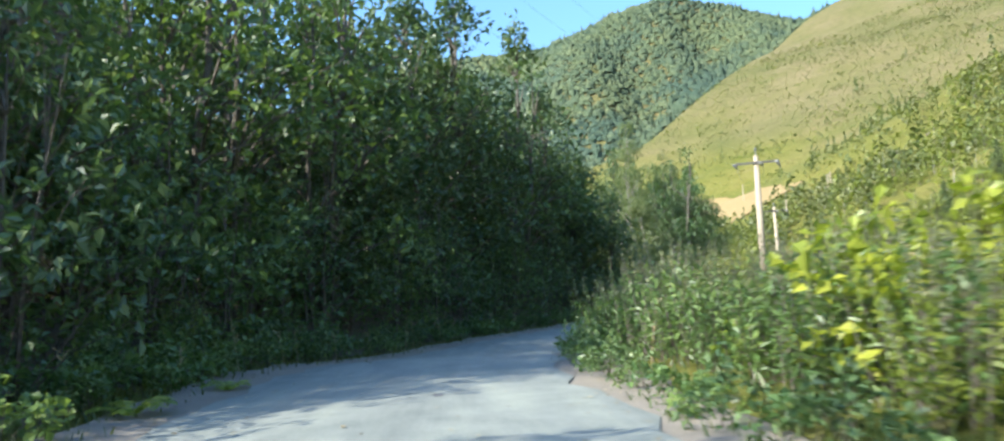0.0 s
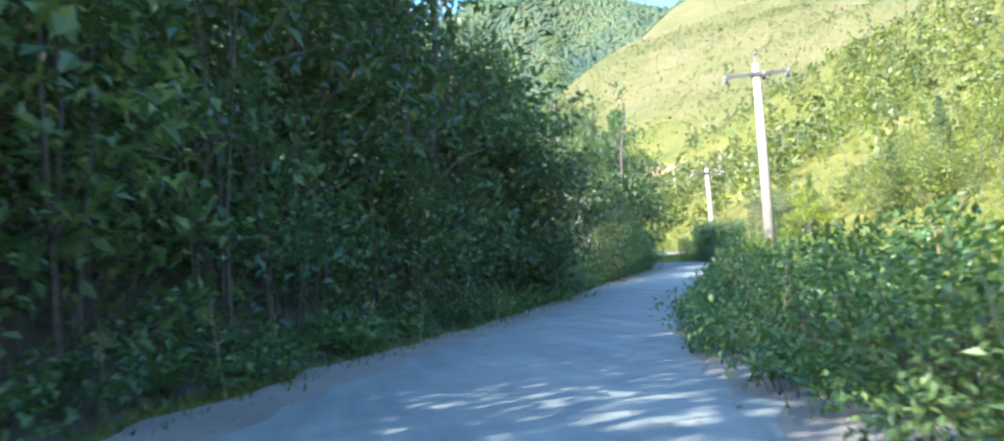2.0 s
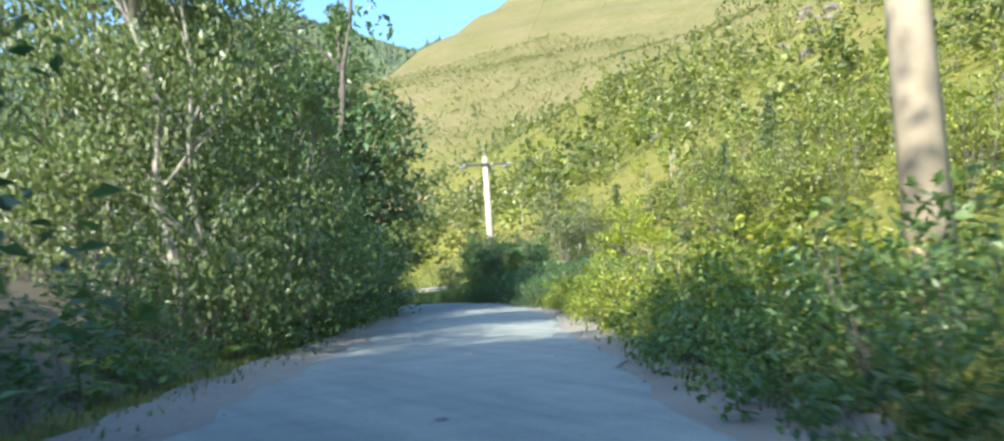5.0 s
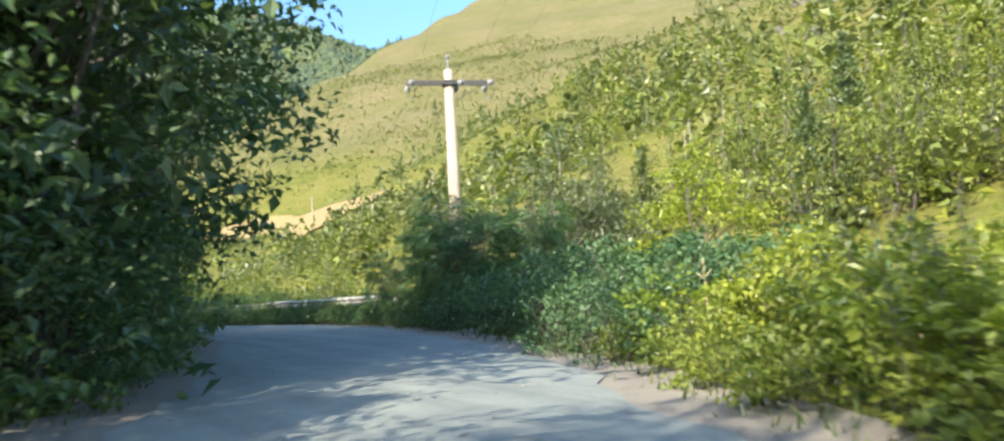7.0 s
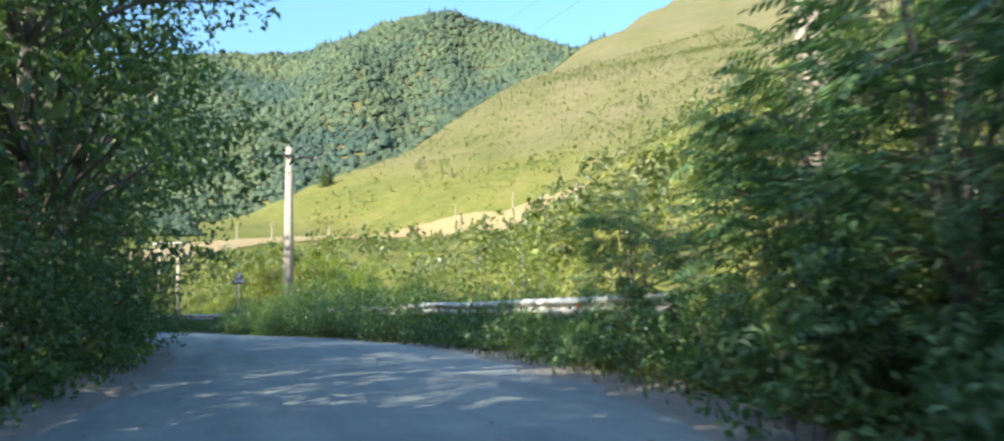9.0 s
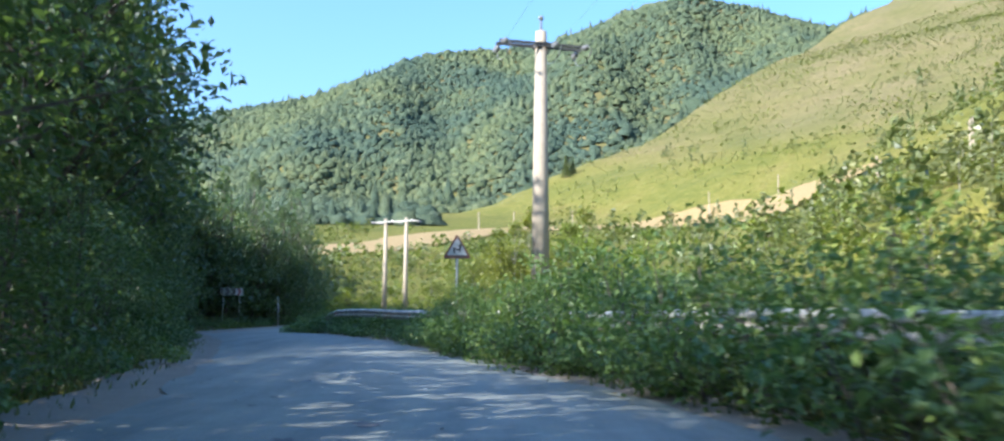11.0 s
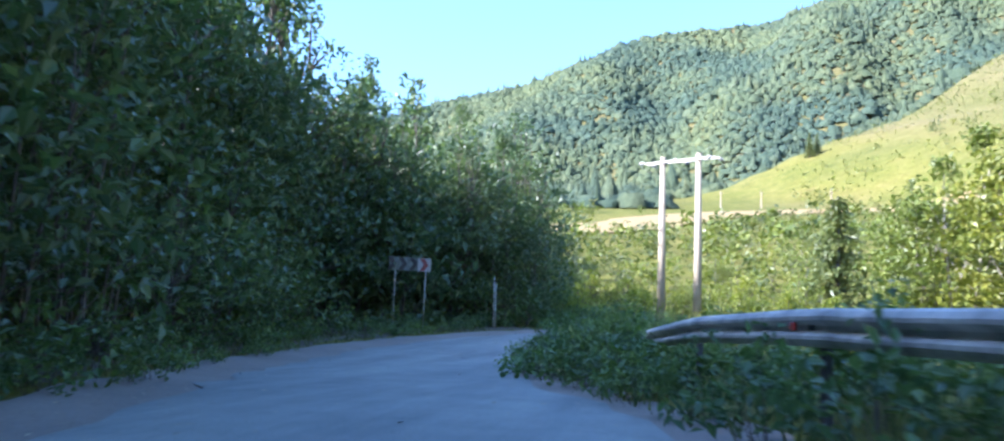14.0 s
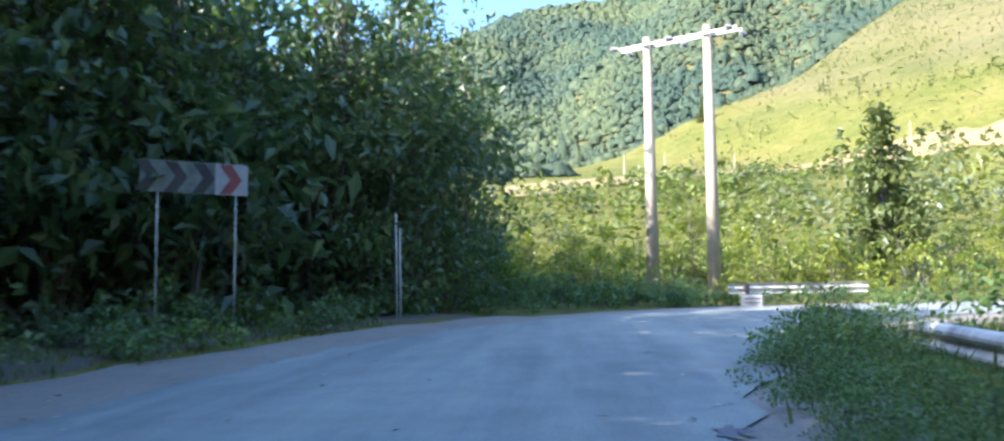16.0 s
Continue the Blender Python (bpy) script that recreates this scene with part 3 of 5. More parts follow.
def power_pole(x, y, arm_z, facing, label, lean=(0, 0), stout=1.0):
    """Concrete pole with a steel crossarm, tension insulators either side and slack jumper loops."""
    gz = float(land(x, y)[0])
    root = new("power_pole")
    h = arm_z - gz
    part("shaft", pole_body(h + 0.45, 0.285 * stout, 0.15 * stout), root)
    bm = bmesh.new()
    box(bm, 0, 0.19, h, 2.9, 0.07, 0.09)
    box(bm, 0, -0.19, h, 2.9, 0.06, 0.08)
    box(bm, 0, 0, h - 0.02, 0.42, 0.44, 0.16)
    arm = part("crossarm", bm_mesh("crossarm", bm, RUSTY), root, "dark steel crossarm")
    bm = bmesh.new()
    bmesh.ops.create_cone(bm, cap_ends=True, segments=8, radius1=0.045, radius2=0.03, depth=0.5, matrix=Matrix.Translation((0, 0, h + 0.65)))
    bmesh.ops.create_uvsphere(bm, u_segments=8, v_segments=5, radius=0.09, matrix=Matrix.Translation((0, 0, h + 0.9)))
    part("pin_insulator", bm_mesh("pin_insulator", bm, GLASSY), root)
    for ax in (-1.35, 0.32, 1.35):
        for sgn in (-1, 1):
            o = part("insulator", INSUL, arm)
            o.matrix_local = pose(ax, 0.19 * sgn, h - 0.06, 0, 8, 90 * sgn)
        pts = [(ax + 0.1, 0.75 * math.cos(v), h - 0.15 - 0.38 * math.sin(v)) for v in np.linspace(0, math.pi, 9)]
        part("jumper", mesh_of("jumper", *tube(pts, [0.012] * 9, 4), WIRE), arm)
    root.matrix_basis = pose(x, y, gz, lean[0], lean[1], facing)
    return tagged(root, label, "power pole", "poles along the road")


POLE_A = power_pole(18.9, 60.8, 9.1, -25, "pale concrete power pole with steel crossarm behind roadside bushes")
POLE_B = power_pole(34.7, 102.8, 8.8, -16, "pale concrete power pole rising behind a large shrub", lean=(0, -1.0))
POLE_C = power_pole(30.55, 143.2, 10.1, 14, "pale concrete power pole beside the warning sign", stout=1.18)


def double_pole():
    """Two concrete poles under one long crossarm, by the bend."""
    gz = float(land(21.5, 198.8)[0])
    root = new("double_power_pole")
    top = 9.55 - gz
    for dx in (-1.22, 1.22):
        bm = bmesh.new()
        bmesh.ops.create_cone(bm, cap_ends=True, segments=14, radius1=0.26, radius2=0.145, depth=top + 0.9, matrix=Matrix.Translation((dx, 0, (top - 0.9) / 2 + 0.2)))
        part("shaft", bm_mesh("shaft", bm, CONCRETE, True), root)
    bm = bmesh.new()
    box(bm, 0, 0.22, top - 0.12, 4.9, 0.07, 0.09)
    box(bm, 0, -0.22, top - 0.12, 4.9, 0.07, 0.09)
    arm = part("crossarm", bm_mesh("crossarm", bm, STEEL), root, "long galvanised crossarm")
    for ax in (-2.3, 0.0, 2.3):
        for sgn in (-1, 1):
            o = part("insulator", INSUL, arm)
            o.matrix_local = pose(ax, 0.28 * sgn, top - 0.12, 0, 10, 90 * sgn)
        pts = [(ax + 0.1, 0.8 * math.cos(v), top - 0.2 - 0.4 * math.sin(v)) for v in np.linspace(0, math.pi, 9)]
        part("jumper", mesh_of("jumper", *tube(pts, [0.012] * 9, 4), WIRE), arm)
    root.matrix_basis = pose(21.5, 198.8, gz, 0, 0, -35)
    return tagged(root, "pair of white concrete power poles under one crossarm", "power pole")


double_pole()


def wires():
    ends = [((-14, -8), -20, 9.6), ((18.9, 60.8), -25, 9.1), ((34.7, 102.8), -16, 8.8), ((30.6, 143.2), 14, 10.1), ((21.5, 198.8), -35, 9.4), ((88, 262), -50, 34)]
    for a, b in zip(ends, ends[1:]):
        for ax in (-1.35, 0.32, 1.35):
            P = []
            for (x, y), f, z in (a, b):
                k = 1.7 if (x, y) == (21.5, 198.8) else 1.0
                P.append(np.array([x + ax * k * math.cos(radians(f)), y + ax * k * math.sin(radians(f)), z - 0.08]))
            n = 14
            sag = 0.012 * np.linalg.norm(P[1] - P[0])
            pts = [P[0] + (P[1] - P[0]) * u - (0, 0, 4 * sag * u * (1 - u)) for u in np.linspace(0, 1, n)]
            w = new("power_line", mesh_of("power_line", *tube(pts, [0.003] * n, 4), WIRE))
            tagged(w, "thin sagging overhead power line between the poles", "power line", "power lines")


wires()


def far_pole(x, y, h):
    bm = bmesh.new()
    bmesh.ops.create_cone(bm, cap_ends=True, segments=8, radius1=0.24, radius2=0.13, depth=h + 0.6, matrix=Matrix.Translation((0, 0, (h - 0.6) / 2)))
    box(bm, 0, 0, h - 0.5, 1.6, 0.1, 0.1)
    ob = new("hillside_pole", bm_mesh("hillside_pole", bm, CONCRETE))
    ob.matrix_basis = pose(x, y, float(land(x, y)[0]), 0, 0, 30)
    return tagged(ob, "slim pale utility pole standing on the grassy hillside", "utility pole", "poles on the hillside")


for x, y, h in ((87, 243, 6), (93, 229, 6.2), (94.8, 231.5, 6.2), (106, 407, 8), (62, 412, 6), (42, 397, 6), (31, 384, 6), (110, 352, 7)):
    far_pole(x, y, h)


def outline(pts, depth, material, name):
    """Flat plate in the xz plane with a thickness along y."""
    n = len(pts)
    V = [(x, 0, z) for x, z in pts] + [(x, depth, z) for x, z in pts]
    F = [tuple(range(n)), tuple(range(n, 2 * n))[::-1]] + [(i, i + n, (i + 1) % n + n, (i + 1) % n) for i in range(n)]
    me = mesh_of(name, V, F, material)
    bm = bmesh.new()
    bm.from_mesh(me)
    bmesh.ops.recalc_face_normals(bm, faces=bm.faces)
    bm.to_mesh(me)
    bm.free()
    return me


def rounded_triangle(side, r, zc):
    """Corners of an upright triangle with rounded corners, its base at zc."""
    h = side * math.sqrt(3) / 2
    cs = [(-side / 2 + r * 1.73, zc + r), (side / 2 - r * 1.73, zc + r), (0, zc + h - 2 * r)]
    out = []
    for (cx, cz), a0 in zip(cs, (-210, -90, 30)):
        for a in np.linspace(a0, a0 + 120, 5):
            out.append((cx + r * math.cos(radians(a)), cz + r * math.sin(radians(a))))
    return out


def warning_sign(x, y, gz, turn):
    root = new("warning_sign")
    zb = 3.06 - gz
    V, F = tube([(0, 0.04, -0.4), (0, 0.04, zb + 0.5)], [0.032, 0.032], 10)
    part("post", mesh_of("post", V, F, STEEL, True), root, "grey steel post")
    panel = part("panel", outline(rounded_triangle(0.84, 0.05, zb), 0.012, SIGN_RED, "panel"), root, "faded red triangular border")
    o = part("face", outline(rounded_triangle(0.60, 0.02, zb + 0.095), 0.006, SIGN_WHITE, "face"), panel)
    o.matrix_local = pose(0, -0.008, 0)
    zig = [(-0.10, 0.13), (-0.055, 0.13), (-0.055, 0.235), (0.095, 0.165), (0.095, 0.31), (0.125, 0.31), (0.075, 0.375), (0.025, 0.31), (0.05, 0.31), (0.05, 0.225), (-0.10, 0.295)]
    o = part("bend_symbol", outline([(a * 1.14, zb + b * 1.14) for a, b in zig], 0.004, SIGN_BLACK, "bend_symbol"), panel, "black double bend arrow")
    o.matrix_local = pose(0, -0.013, 0)
    root.matrix_basis = pose(x, y, gz, 0, 0, turn)
    return tagged(root, "triangular warning sign for a double bend, red border", "road sign")


warning_sign(27.95, 140.8, float(land(27.95, 140.8)[0]), 6)


def chevron_board():
    gz = float(land(11.6, 179.6)[0])
    root = new("chevron_sign")
    W, H, z0 = 1.68, 0.50, 2.36 - gz
    for a, b, m, words in ((-W / 2, W / 2 - 0.53, CHEV_OLD, "grimy weathered board"), (W / 2 - 0.527, W / 2, CHEV_WHITE, "faded white board")):
        panel = part("panel", outline([(a, z0), (b, z0), (b, z0 + H), (a, z0 + H)], 0.02, m, "panel"), root, words)
    for i in range(4):
        cx = W / 2 - 0.32 - i * 0.43
        board = panel if i == 0 else root.children[0]
        arrow = [(cx - 0.14, z0 + 0.012), (cx + 0.05, z0 + 0.012), (cx + 0.22, z0 + H / 2), (cx + 0.05, z0 + H - 0.012), (cx - 0.14, z0 + H - 0.012), (cx + 0.03, z0 + H / 2)]
        o = part("chevron", outline(arrow, 0.004, CHEV_RED if i == 0 else CHEV_DULL, "chevron"), board)
        o.matrix_local = pose(0, -0.006, 0)
    for px in (-W / 2 + 0.28, W / 2 - 0.18):
        part("post", mesh_of("post", *tube([(px, 0.045, -0.4), (px, 0.045, z0 + 0.4)], [0.015, 0.015], 8), STEEL, True), root)
    root.matrix_basis = pose(11.55, 179.55, gz, 0, 1.0, 38)
    return tagged(root, "faded red and white chevron board on two steel posts", "road sign")


chevron_board()


def lone_post(x, y, h, lean, label):
    gz = float(land(x, y)[0])
    root = new("sign_post")
    for dx in (0, 0.075):
        part("tube", mesh_of("tube", *tube([(dx, 0, -0.4), (dx, 0, h - dx * 4)], [0.017, 0.017], 8), STEEL, True), root)
    bm = bmesh.new()
    box(bm, 0.037, 0, h * 0.9, 0.13, 0.04, 0.05)
    part("clamp", bm_mesh("clamp", bm, RUSTY), root)
    root.matrix_basis = pose(x, y, gz, 0, lean, 20)
    return tagged(root, label, "post")


lone_post(13.9, 184.2, 2.2, 0, "bare grey steel twin post without its sign board")

def rail_line():
    st = np.arange(105.0, 182.5, 0.5)
    offs = np.interp(st, [79, 100, 112, 140, 158, 166, 176, 184, 191], [3.2, 3.6, 3.9, 3.9, 3.2, 3.3, 3.4, 3.4, 3.6])
    up = np.interp(st, [79, 100, 112, 136, 146, 154, 160, 166, 172, 178, 191], [0.92, 0.98, 1.00, 0.95, 0.92, 1.00, 1.00, 0.80, 0.52, 0.44, 0.42])
    out = []
    for s_, o_, u_ in zip(st, offs, up):
        x, y, k = at(s_, o_)
        out.append((x, y, RL[k, 2] + u_ + 0.015 * math.sin(s_ * 1.9)))
    out = np.array(out)
    soft = out.copy()
    for i in range(len(out)):
        soft[i] = out[max(0, i - 5):i + 6].mean(0)
    return soft


def guard_rail(P, label):
    """Galvanised W-beam in lengths of four metres, each with its post and spacer."""
    P = smooth_line(P, 0.5)
    root = new("guard_rail")
    prof = [(0.0, 0.0), (0.045, -0.02), (0.08, -0.06), (0.08, -0.09), (0.0, -0.135), (0.0, -0.165), (0.08, -0.21), (0.08, -0.24), (0.045, -0.28), (0.0, -0.30)]
    step = 8
    for i in range(0, len(P) - step, step):
        seg = P[i:i + step + 1].copy()
        dent = rng.normal(0, 0.018, 2)
        V, F = [], []
        for j, p in enumerate(seg):
            t = P[min(i + j + 1, len(P) - 1)] - P[max(i + j - 1, 0)]
            nrm = np.array([-t[1], t[0], 0]) / np.hypot(t[0], t[1])
            for back in (0.0, 0.006):
                for a, z in prof:
                    V.append(p + nrm * (a - back + dent[0] * math.sin(math.pi * j / step)) + (0, 0, z + dent[1] * math.sin(math.pi * j / step) + (0.004 if (i // step) % 2 else 0)))
        m = len(prof)
        for j in range(step):
            for c in range(m - 1):
                a = j * 2 * m + c
                F.append((a, a + 1, a + 2 * m + 1, a + 2 * m))
                F.append((a + m, a + 3 * m, a + 3 * m + 1, a + m + 1))
            for c in (0, m - 1):
                a = j * 2 * m + c
                F.append((a, a + 2 * m, a + 3 * m, a + m))
        part("beam", mesh_of("beam", V, F, STEEL), root)
        p = seg[1]
        t = seg[2] - seg[0]
        yaw = math.degrees(math.atan2(t[1], t[0]))
        bm = bmesh.new()
        gz = float(land(p[0], p[1])[0])
        box(bm, 0, -0.13, (gz - 0.5 + p[2] - 0.03) / 2 - p[2], 0.10, 0.06, p[2] - 0.03 - gz + 0.5)
        box(bm, 0, -0.055, -0.15, 0.12, 0.10, 0.20)
        o = part("post", bm_mesh("post", bm, RUSTY), root)
        o.matrix_local = pose(p[0], p[1], p[2], 0, 0, yaw)
        if (i // step) % 3 == 1:
            bm = bmesh.new()
            box(bm, 0.25, 0.04, -0.15, 0.09, 0.035, 0.07, bevel=0.01)
            o = part("reflector", bm_mesh("reflector", bm, REFLECTOR), root, "red reflector")
            o.matrix_local = pose(p[0], p[1], p[2], 0, 0, yaw)
    return tagged(root, label, "guard rail", kind="structure")


guard_rail(rail_line(), "dented galvanised guard rail overgrown by roadside bushes")
guard_rail(np.array([(21.9 + 0.5 * i, 191.9 + 0.05 * i, 0.66) for i in range(13)]), "short galvanised guard rail outside the bend")


def marker_stone():
    x, y = 22.3, 190.6
    gz = float(land(x, y)[0])
    root = new("concrete_marker")
    bm = bmesh.new()
    box(bm, 0, 0, 0.10, 0.56, 0.30, 0.5, bevel=0.03)
    block = part("block", bm_mesh("block", bm, plain("white_paint_worn", (0.30, 0.30, 0.29), 0.8, 0, 0.15, 6)), root)
    for z in (0.14, 0.25):
        bm = bmesh.new()
        box(bm, 0, -0.153, z, 0.40, 0.006, 0.03)
        part("bar", bm_mesh("bar", bm, RUSTY), block)
    root.matrix_basis = pose(x, y, gz, 0, 0, -8)
    return tagged(root, "small white painted concrete block at the bend", "marker stone")


marker_stone()


TRACK_LINE = np.array([(-60, 268, 0), (-20, 284, 0), (7, 312, 0), (26, 371, 0), (50, 405, 0), (70, 418, 0), (94, 419, 0), (108, 402, 0), (112, 366, 0), (104, 325, 0), (97, 286, 0)], float)


def near_track(x, y, d):
    L = smooth_line(TRACK_LINE, 3.0)
    return np.min((x[:, None] - L[None, :, 0]) ** 2 + (y[:, None] - L[None, :, 1]) ** 2, 1) < d * d


def dirt_track():
    """Bare cut bank along the foot of the grassy hill."""
    C = smooth_line(TRACK_LINE, 3.0)
    T = np.gradient(C[:, :2], axis=0)
    T /= np.linalg.norm(T, axis=1)[:, None]
    V, F = [], []
    for i, c in enumerate(C):
        w = 21.0 + 7 * noise.noise((i * 0.14, 0, 0)) + 4.0 * noise.noise((i * 0.7, 4, 0))
        for u in (-1, -0.5, 0, 0.5, 1):
            p = c[:2] + np.array([T[i, 1], -T[i, 0]]) * u * w * 0.5
            V.append((p[0], p[1], float(land(p[0], p[1])[0]) + 0.3 + 0.35 * (1 - u * u)))
    for i in range(len(C) - 1):
        for k in range(4):
            F.append((i * 5 + k, i * 5 + k + 1, i * 5 + k + 6, i * 5 + k + 5))
    tagged(new("dirt_track", mesh_of("dirt_track", V, F, TRACK, True)), "bare ochre earth bank cut along the hill foot", "dirt track", kind="structure")


dirt_track()

# ---------------------------------------------------------------- plants
WOOD = [make_tree("tree", 11, 11.5, 2.9, 0.10, 1550, 0.27, LEAF_WOOD, BARK, "tall broadleaf tree in dense roadside wood", trunk_r=0.17, clumps=64),
        make_tree("tree", 12, 12.5, 2.6, 0.08, 1550, 0.27, LEAF_WOOD, BARK, "tall broadleaf tree in dense roadside wood", trunk_r=0.16, clumps=64, lean=0.10),
        make_tree("tree", 13, 10.0, 3.0, 0.08, 1550, 0.26, LEAF_HAZEL, BARK, "broadleaf tree with drooping twigs in the roadside wood", trunk_r=0.14, stems=3, clumps=64)]
DEEP = [make_tree("tree", 14, 12.5, 3.2, 0.08, 950, 0.47, LEAF_WOOD, BARK, "tall broadleaf tree deep in the shady wood", trunk_r=0.17, clumps=52, clump_r=(0.7, 1.3)),
        make_tree("tree", 15, 11.0, 3.4, 0.08, 950, 0.47, LEAF_WOOD, BARK, "broadleaf tree deep in the shady wood", trunk_r=0.16, clumps=52, clump_r=(0.7, 1.3))]
HEDGE = [make_tree("hazel_bush", 21, 5.2, 2.0, 0.02, 1050, 0.21, LEAF_HAZEL, BARK, "tall hazel bush with leaves down to the verge", "bush", 0.05, 4, 44, clump_r=(0.45, 0.85)),
         make_tree("hazel_bush", 22, 6.4, 2.1, 0.02, 1050, 0.215, LEAF_WOOD, BARK, "tall shady bush with leaves down to the verge", "bush", 0.05, 4, 46, clump_r=(0.45, 0.85)),
         make_tree("hazel_bush", 23, 4.2, 1.8, 0.02, 1050, 0.195, LEAF_HAZEL, BARK, "dense shady bush at the foot of the wood", "bush", 0.04, 5, 40, clump_r=(0.4, 0.8))]
TALLHEDGE = make_tree("hazel_bush", 27, 10.0, 3.1, 0.02, 1500, 0.31, LEAF_WOOD, BARK, "tall dense bush closing the edge of the shady wood", "bush", 0.08, 4, 56, clump_r=(0.6, 1.2))
FINE = make_tree("tree", 16, 11.0, 3.2, 0.06, 8200, 0.15, LEAF_HAZEL, BARK, "broadleaf tree whose twigs hang over the road", trunk_r=0.16, clumps=96, clump_r=(0.45, 0.85))
FINEHEDGE = [make_tree("hazel_bush", 25, 5.0, 1.8, 0.02, 3000, 0.125, LEAF_HAZEL, BARK, "tall shady bush with fine leaves beside the asphalt", "bush", 0.05, 4, 48, clump_r=(0.4, 0.75)),
             make_tree("hazel_bush", 26, 4.2, 1.7, 0.02, 3000, 0.125, LEAF_HAZEL, BARK, "shady hazel bush with fine leaves beside the asphalt", "bush", 0.04, 5, 46, clump_r=(0.4, 0.75))]
THICKET = make_tree("thicket_bush", 24, 4.8, 2.3, 0.02, 600, 0.38, LEAF_WOOD, BARK, "shady bush filling the wood behind the verge", "bush", 0.05, 4, 40, clump_r=(0.5, 1.0))
UNDER = [make_tree("undergrowth", 31, 1.1, 0.85, 0.02, 220, 0.145, LEAF_HAZEL, BARK, "low leafy undergrowth beside the road", "undergrowth", 0.012, 3, 12, clump_r=(0.2, 0.4)),
         make_tree("undergrowth", 32, 0.8, 0.9, 0.02, 215, 0.155, LEAF_SHRUB, BARK, "nettles and brambles at the road edge", "undergrowth", 0.012, 3, 12, clump_r=(0.2, 0.36), wide=0.7)]
NEARSHRUB = make_tree("shrub", 44, 1.3, 1.1, 0.02, 1700, 0.084, LEAF_SHRUB, BARK, "dense fine-leaved shrub beside the asphalt", "shrub", 0.02, 6, 46, clump_r=(0.2, 0.42))
DARKSHRUB = make_tree("shrub", 45, 1.6, 1.2, 0.02, 950, 0.115, LEAF_DARK, BARK, "dense dark green shrub on the shady verge", "shrub", 0.02, 5, 40, clump_r=(0.25, 0.46))
BACKSHRUB = make_tree("shrub", 46, 1.6, 1.2, 0.02, 430, 0.155, LEAF_SHRUB, BARK, "leafy green shrub behind the verge", "shrub", 0.02, 3, 24, clump_r=(0.25, 0.48))
SHRUB = [make_tree("shrub", 41, 1.7, 1.15, 0.02, 900, 0.105, LEAF_SHRUB, BARK, "dense green roadside shrub", "shrub", 0.02, 5, 36, clump_r=(0.25, 0.48)),
         make_tree("shrub", 42, 1.4, 1.2, 0.02, 860, 0.105, LEAF_SHRUB, BARK, "rounded leafy shrub on the verge", "shrub", 0.02, 5, 34, clump_r=(0.25, 0.45))]
BIGSHRUB = make_walnut_shrub("big_shrub", 43, 4.2, 1.9, 820, 0.40, LEAF_DARK, "large dark green shrub with long compound leaves")
WEED = [make_tree("weed_clump", 51, 1.15, 0.75, 0.02, 560, 0.105, LEAF_WEED, BARK, "sunlit yellow-green weeds on the verge", "weeds", 0.008, 7, 21, clump_r=(0.16, 0.32), wide=0.6),
        make_tree("weed_clump", 52, 1.5, 0.9, 0.02, 460, 0.145, LEAF_WEED, BARK, "tall sunlit weeds and young shoots", "weeds", 0.010, 7, 24, clump_r=(0.18, 0.36), wide=0.6)]
BIRCH = [make_tree("birch", 61, 11.0, 2.3, 0.04, 14000, 0.135, LEAF_BIRCH, BARK_PALE, "birch with pale trunk and hanging sunlit twigs", "tree", 0.11, 2, 90, droop=0.9, clump_r=(0.6, 1.1)),
         make_tree("birch", 62, 9.0, 2.4, 0.03, 12000, 0.135, LEAF_BIRCH, BARK_PALE, "leafy sunlit tree at the wood's edge", "tree", 0.11, 2, 60, droop=0.5, clump_r=(0.45, 0.95))]
VALLEY = [make_tree("valley_tree", 71, 6.0, 1.9, 0.04, 400, 0.41, LEAF_VALLEY, BARK, "slender sunlit young tree in the valley", "tree", 0.07, 3, 36, clump_r=(0.5, 0.9)),
          make_tree("valley_tree", 72, 4.8, 2.2, 0.03, 390, 0.41, LEAF_VALLEY, BARK, "sunlit scrub tree in the valley", "tree", 0.07, 3, 36, clump_r=(0.5, 0.95)),
          make_tree("valley_tree", 73, 3.4, 2.0, 0.03, 360, 0.32, LEAF_WEED, BARK, "pale green thicket on the valley floor", "tree", 0.065, 4, 32, clump_r=(0.45, 0.85))]
FINEVALLEY = make_tree("valley_tree", 76, 5.2, 2.0, 0.04, 1100, 0.23, LEAF_VALLEY, BARK, "leafy sunlit young tree beside the road", "tree", 0.065, 4, 48, clump_r=(0.4, 0.8))
LIME = make_tree("lime_green_tree", 81, 5.6, 2.3, 0.04, 4200, 0.165, LEAF_LIME, BARK, "bright yellow-green sunlit tree in the valley", "tree", 0.09, 3, 46, clump_r=(0.5, 0.9))
SPRUCE = make_spruce("spruce", 91, 7.5, "dark green spruce standing in the sunlit valley")
PALETREE = make_tree("valley_tree", 74, 6.0, 1.9, 0.16, 5200, 0.17, LEAF_VALLEY, BARK_PALE, "slender sunlit tree with several pale stems", "tree", 0.066, 4, 60, clump_r=(0.4, 0.8))
GREYTREE = make_tree("valley_tree", 75, 6.0, 1.9, 0.16, 5200, 0.165, LEAF_GREY, BARK_PALE, "grey-green tree with several pale slender stems", "tree", 0.066, 4, 64, clump_r=(0.4, 0.8))
# Weed clump with sunlit brightness put into its leaf colour.
LITWEED = make_tree("weed_clump", 53, 1.2, 0.9, 0.02, 900, 0.10, LEAF_LIME, BARK, "yellow-green bush of weeds at the asphalt, sunlit brightness in its colour", "weeds", 0.008, 7, 24, clump_r=(0.18, 0.34), wide=0.7)
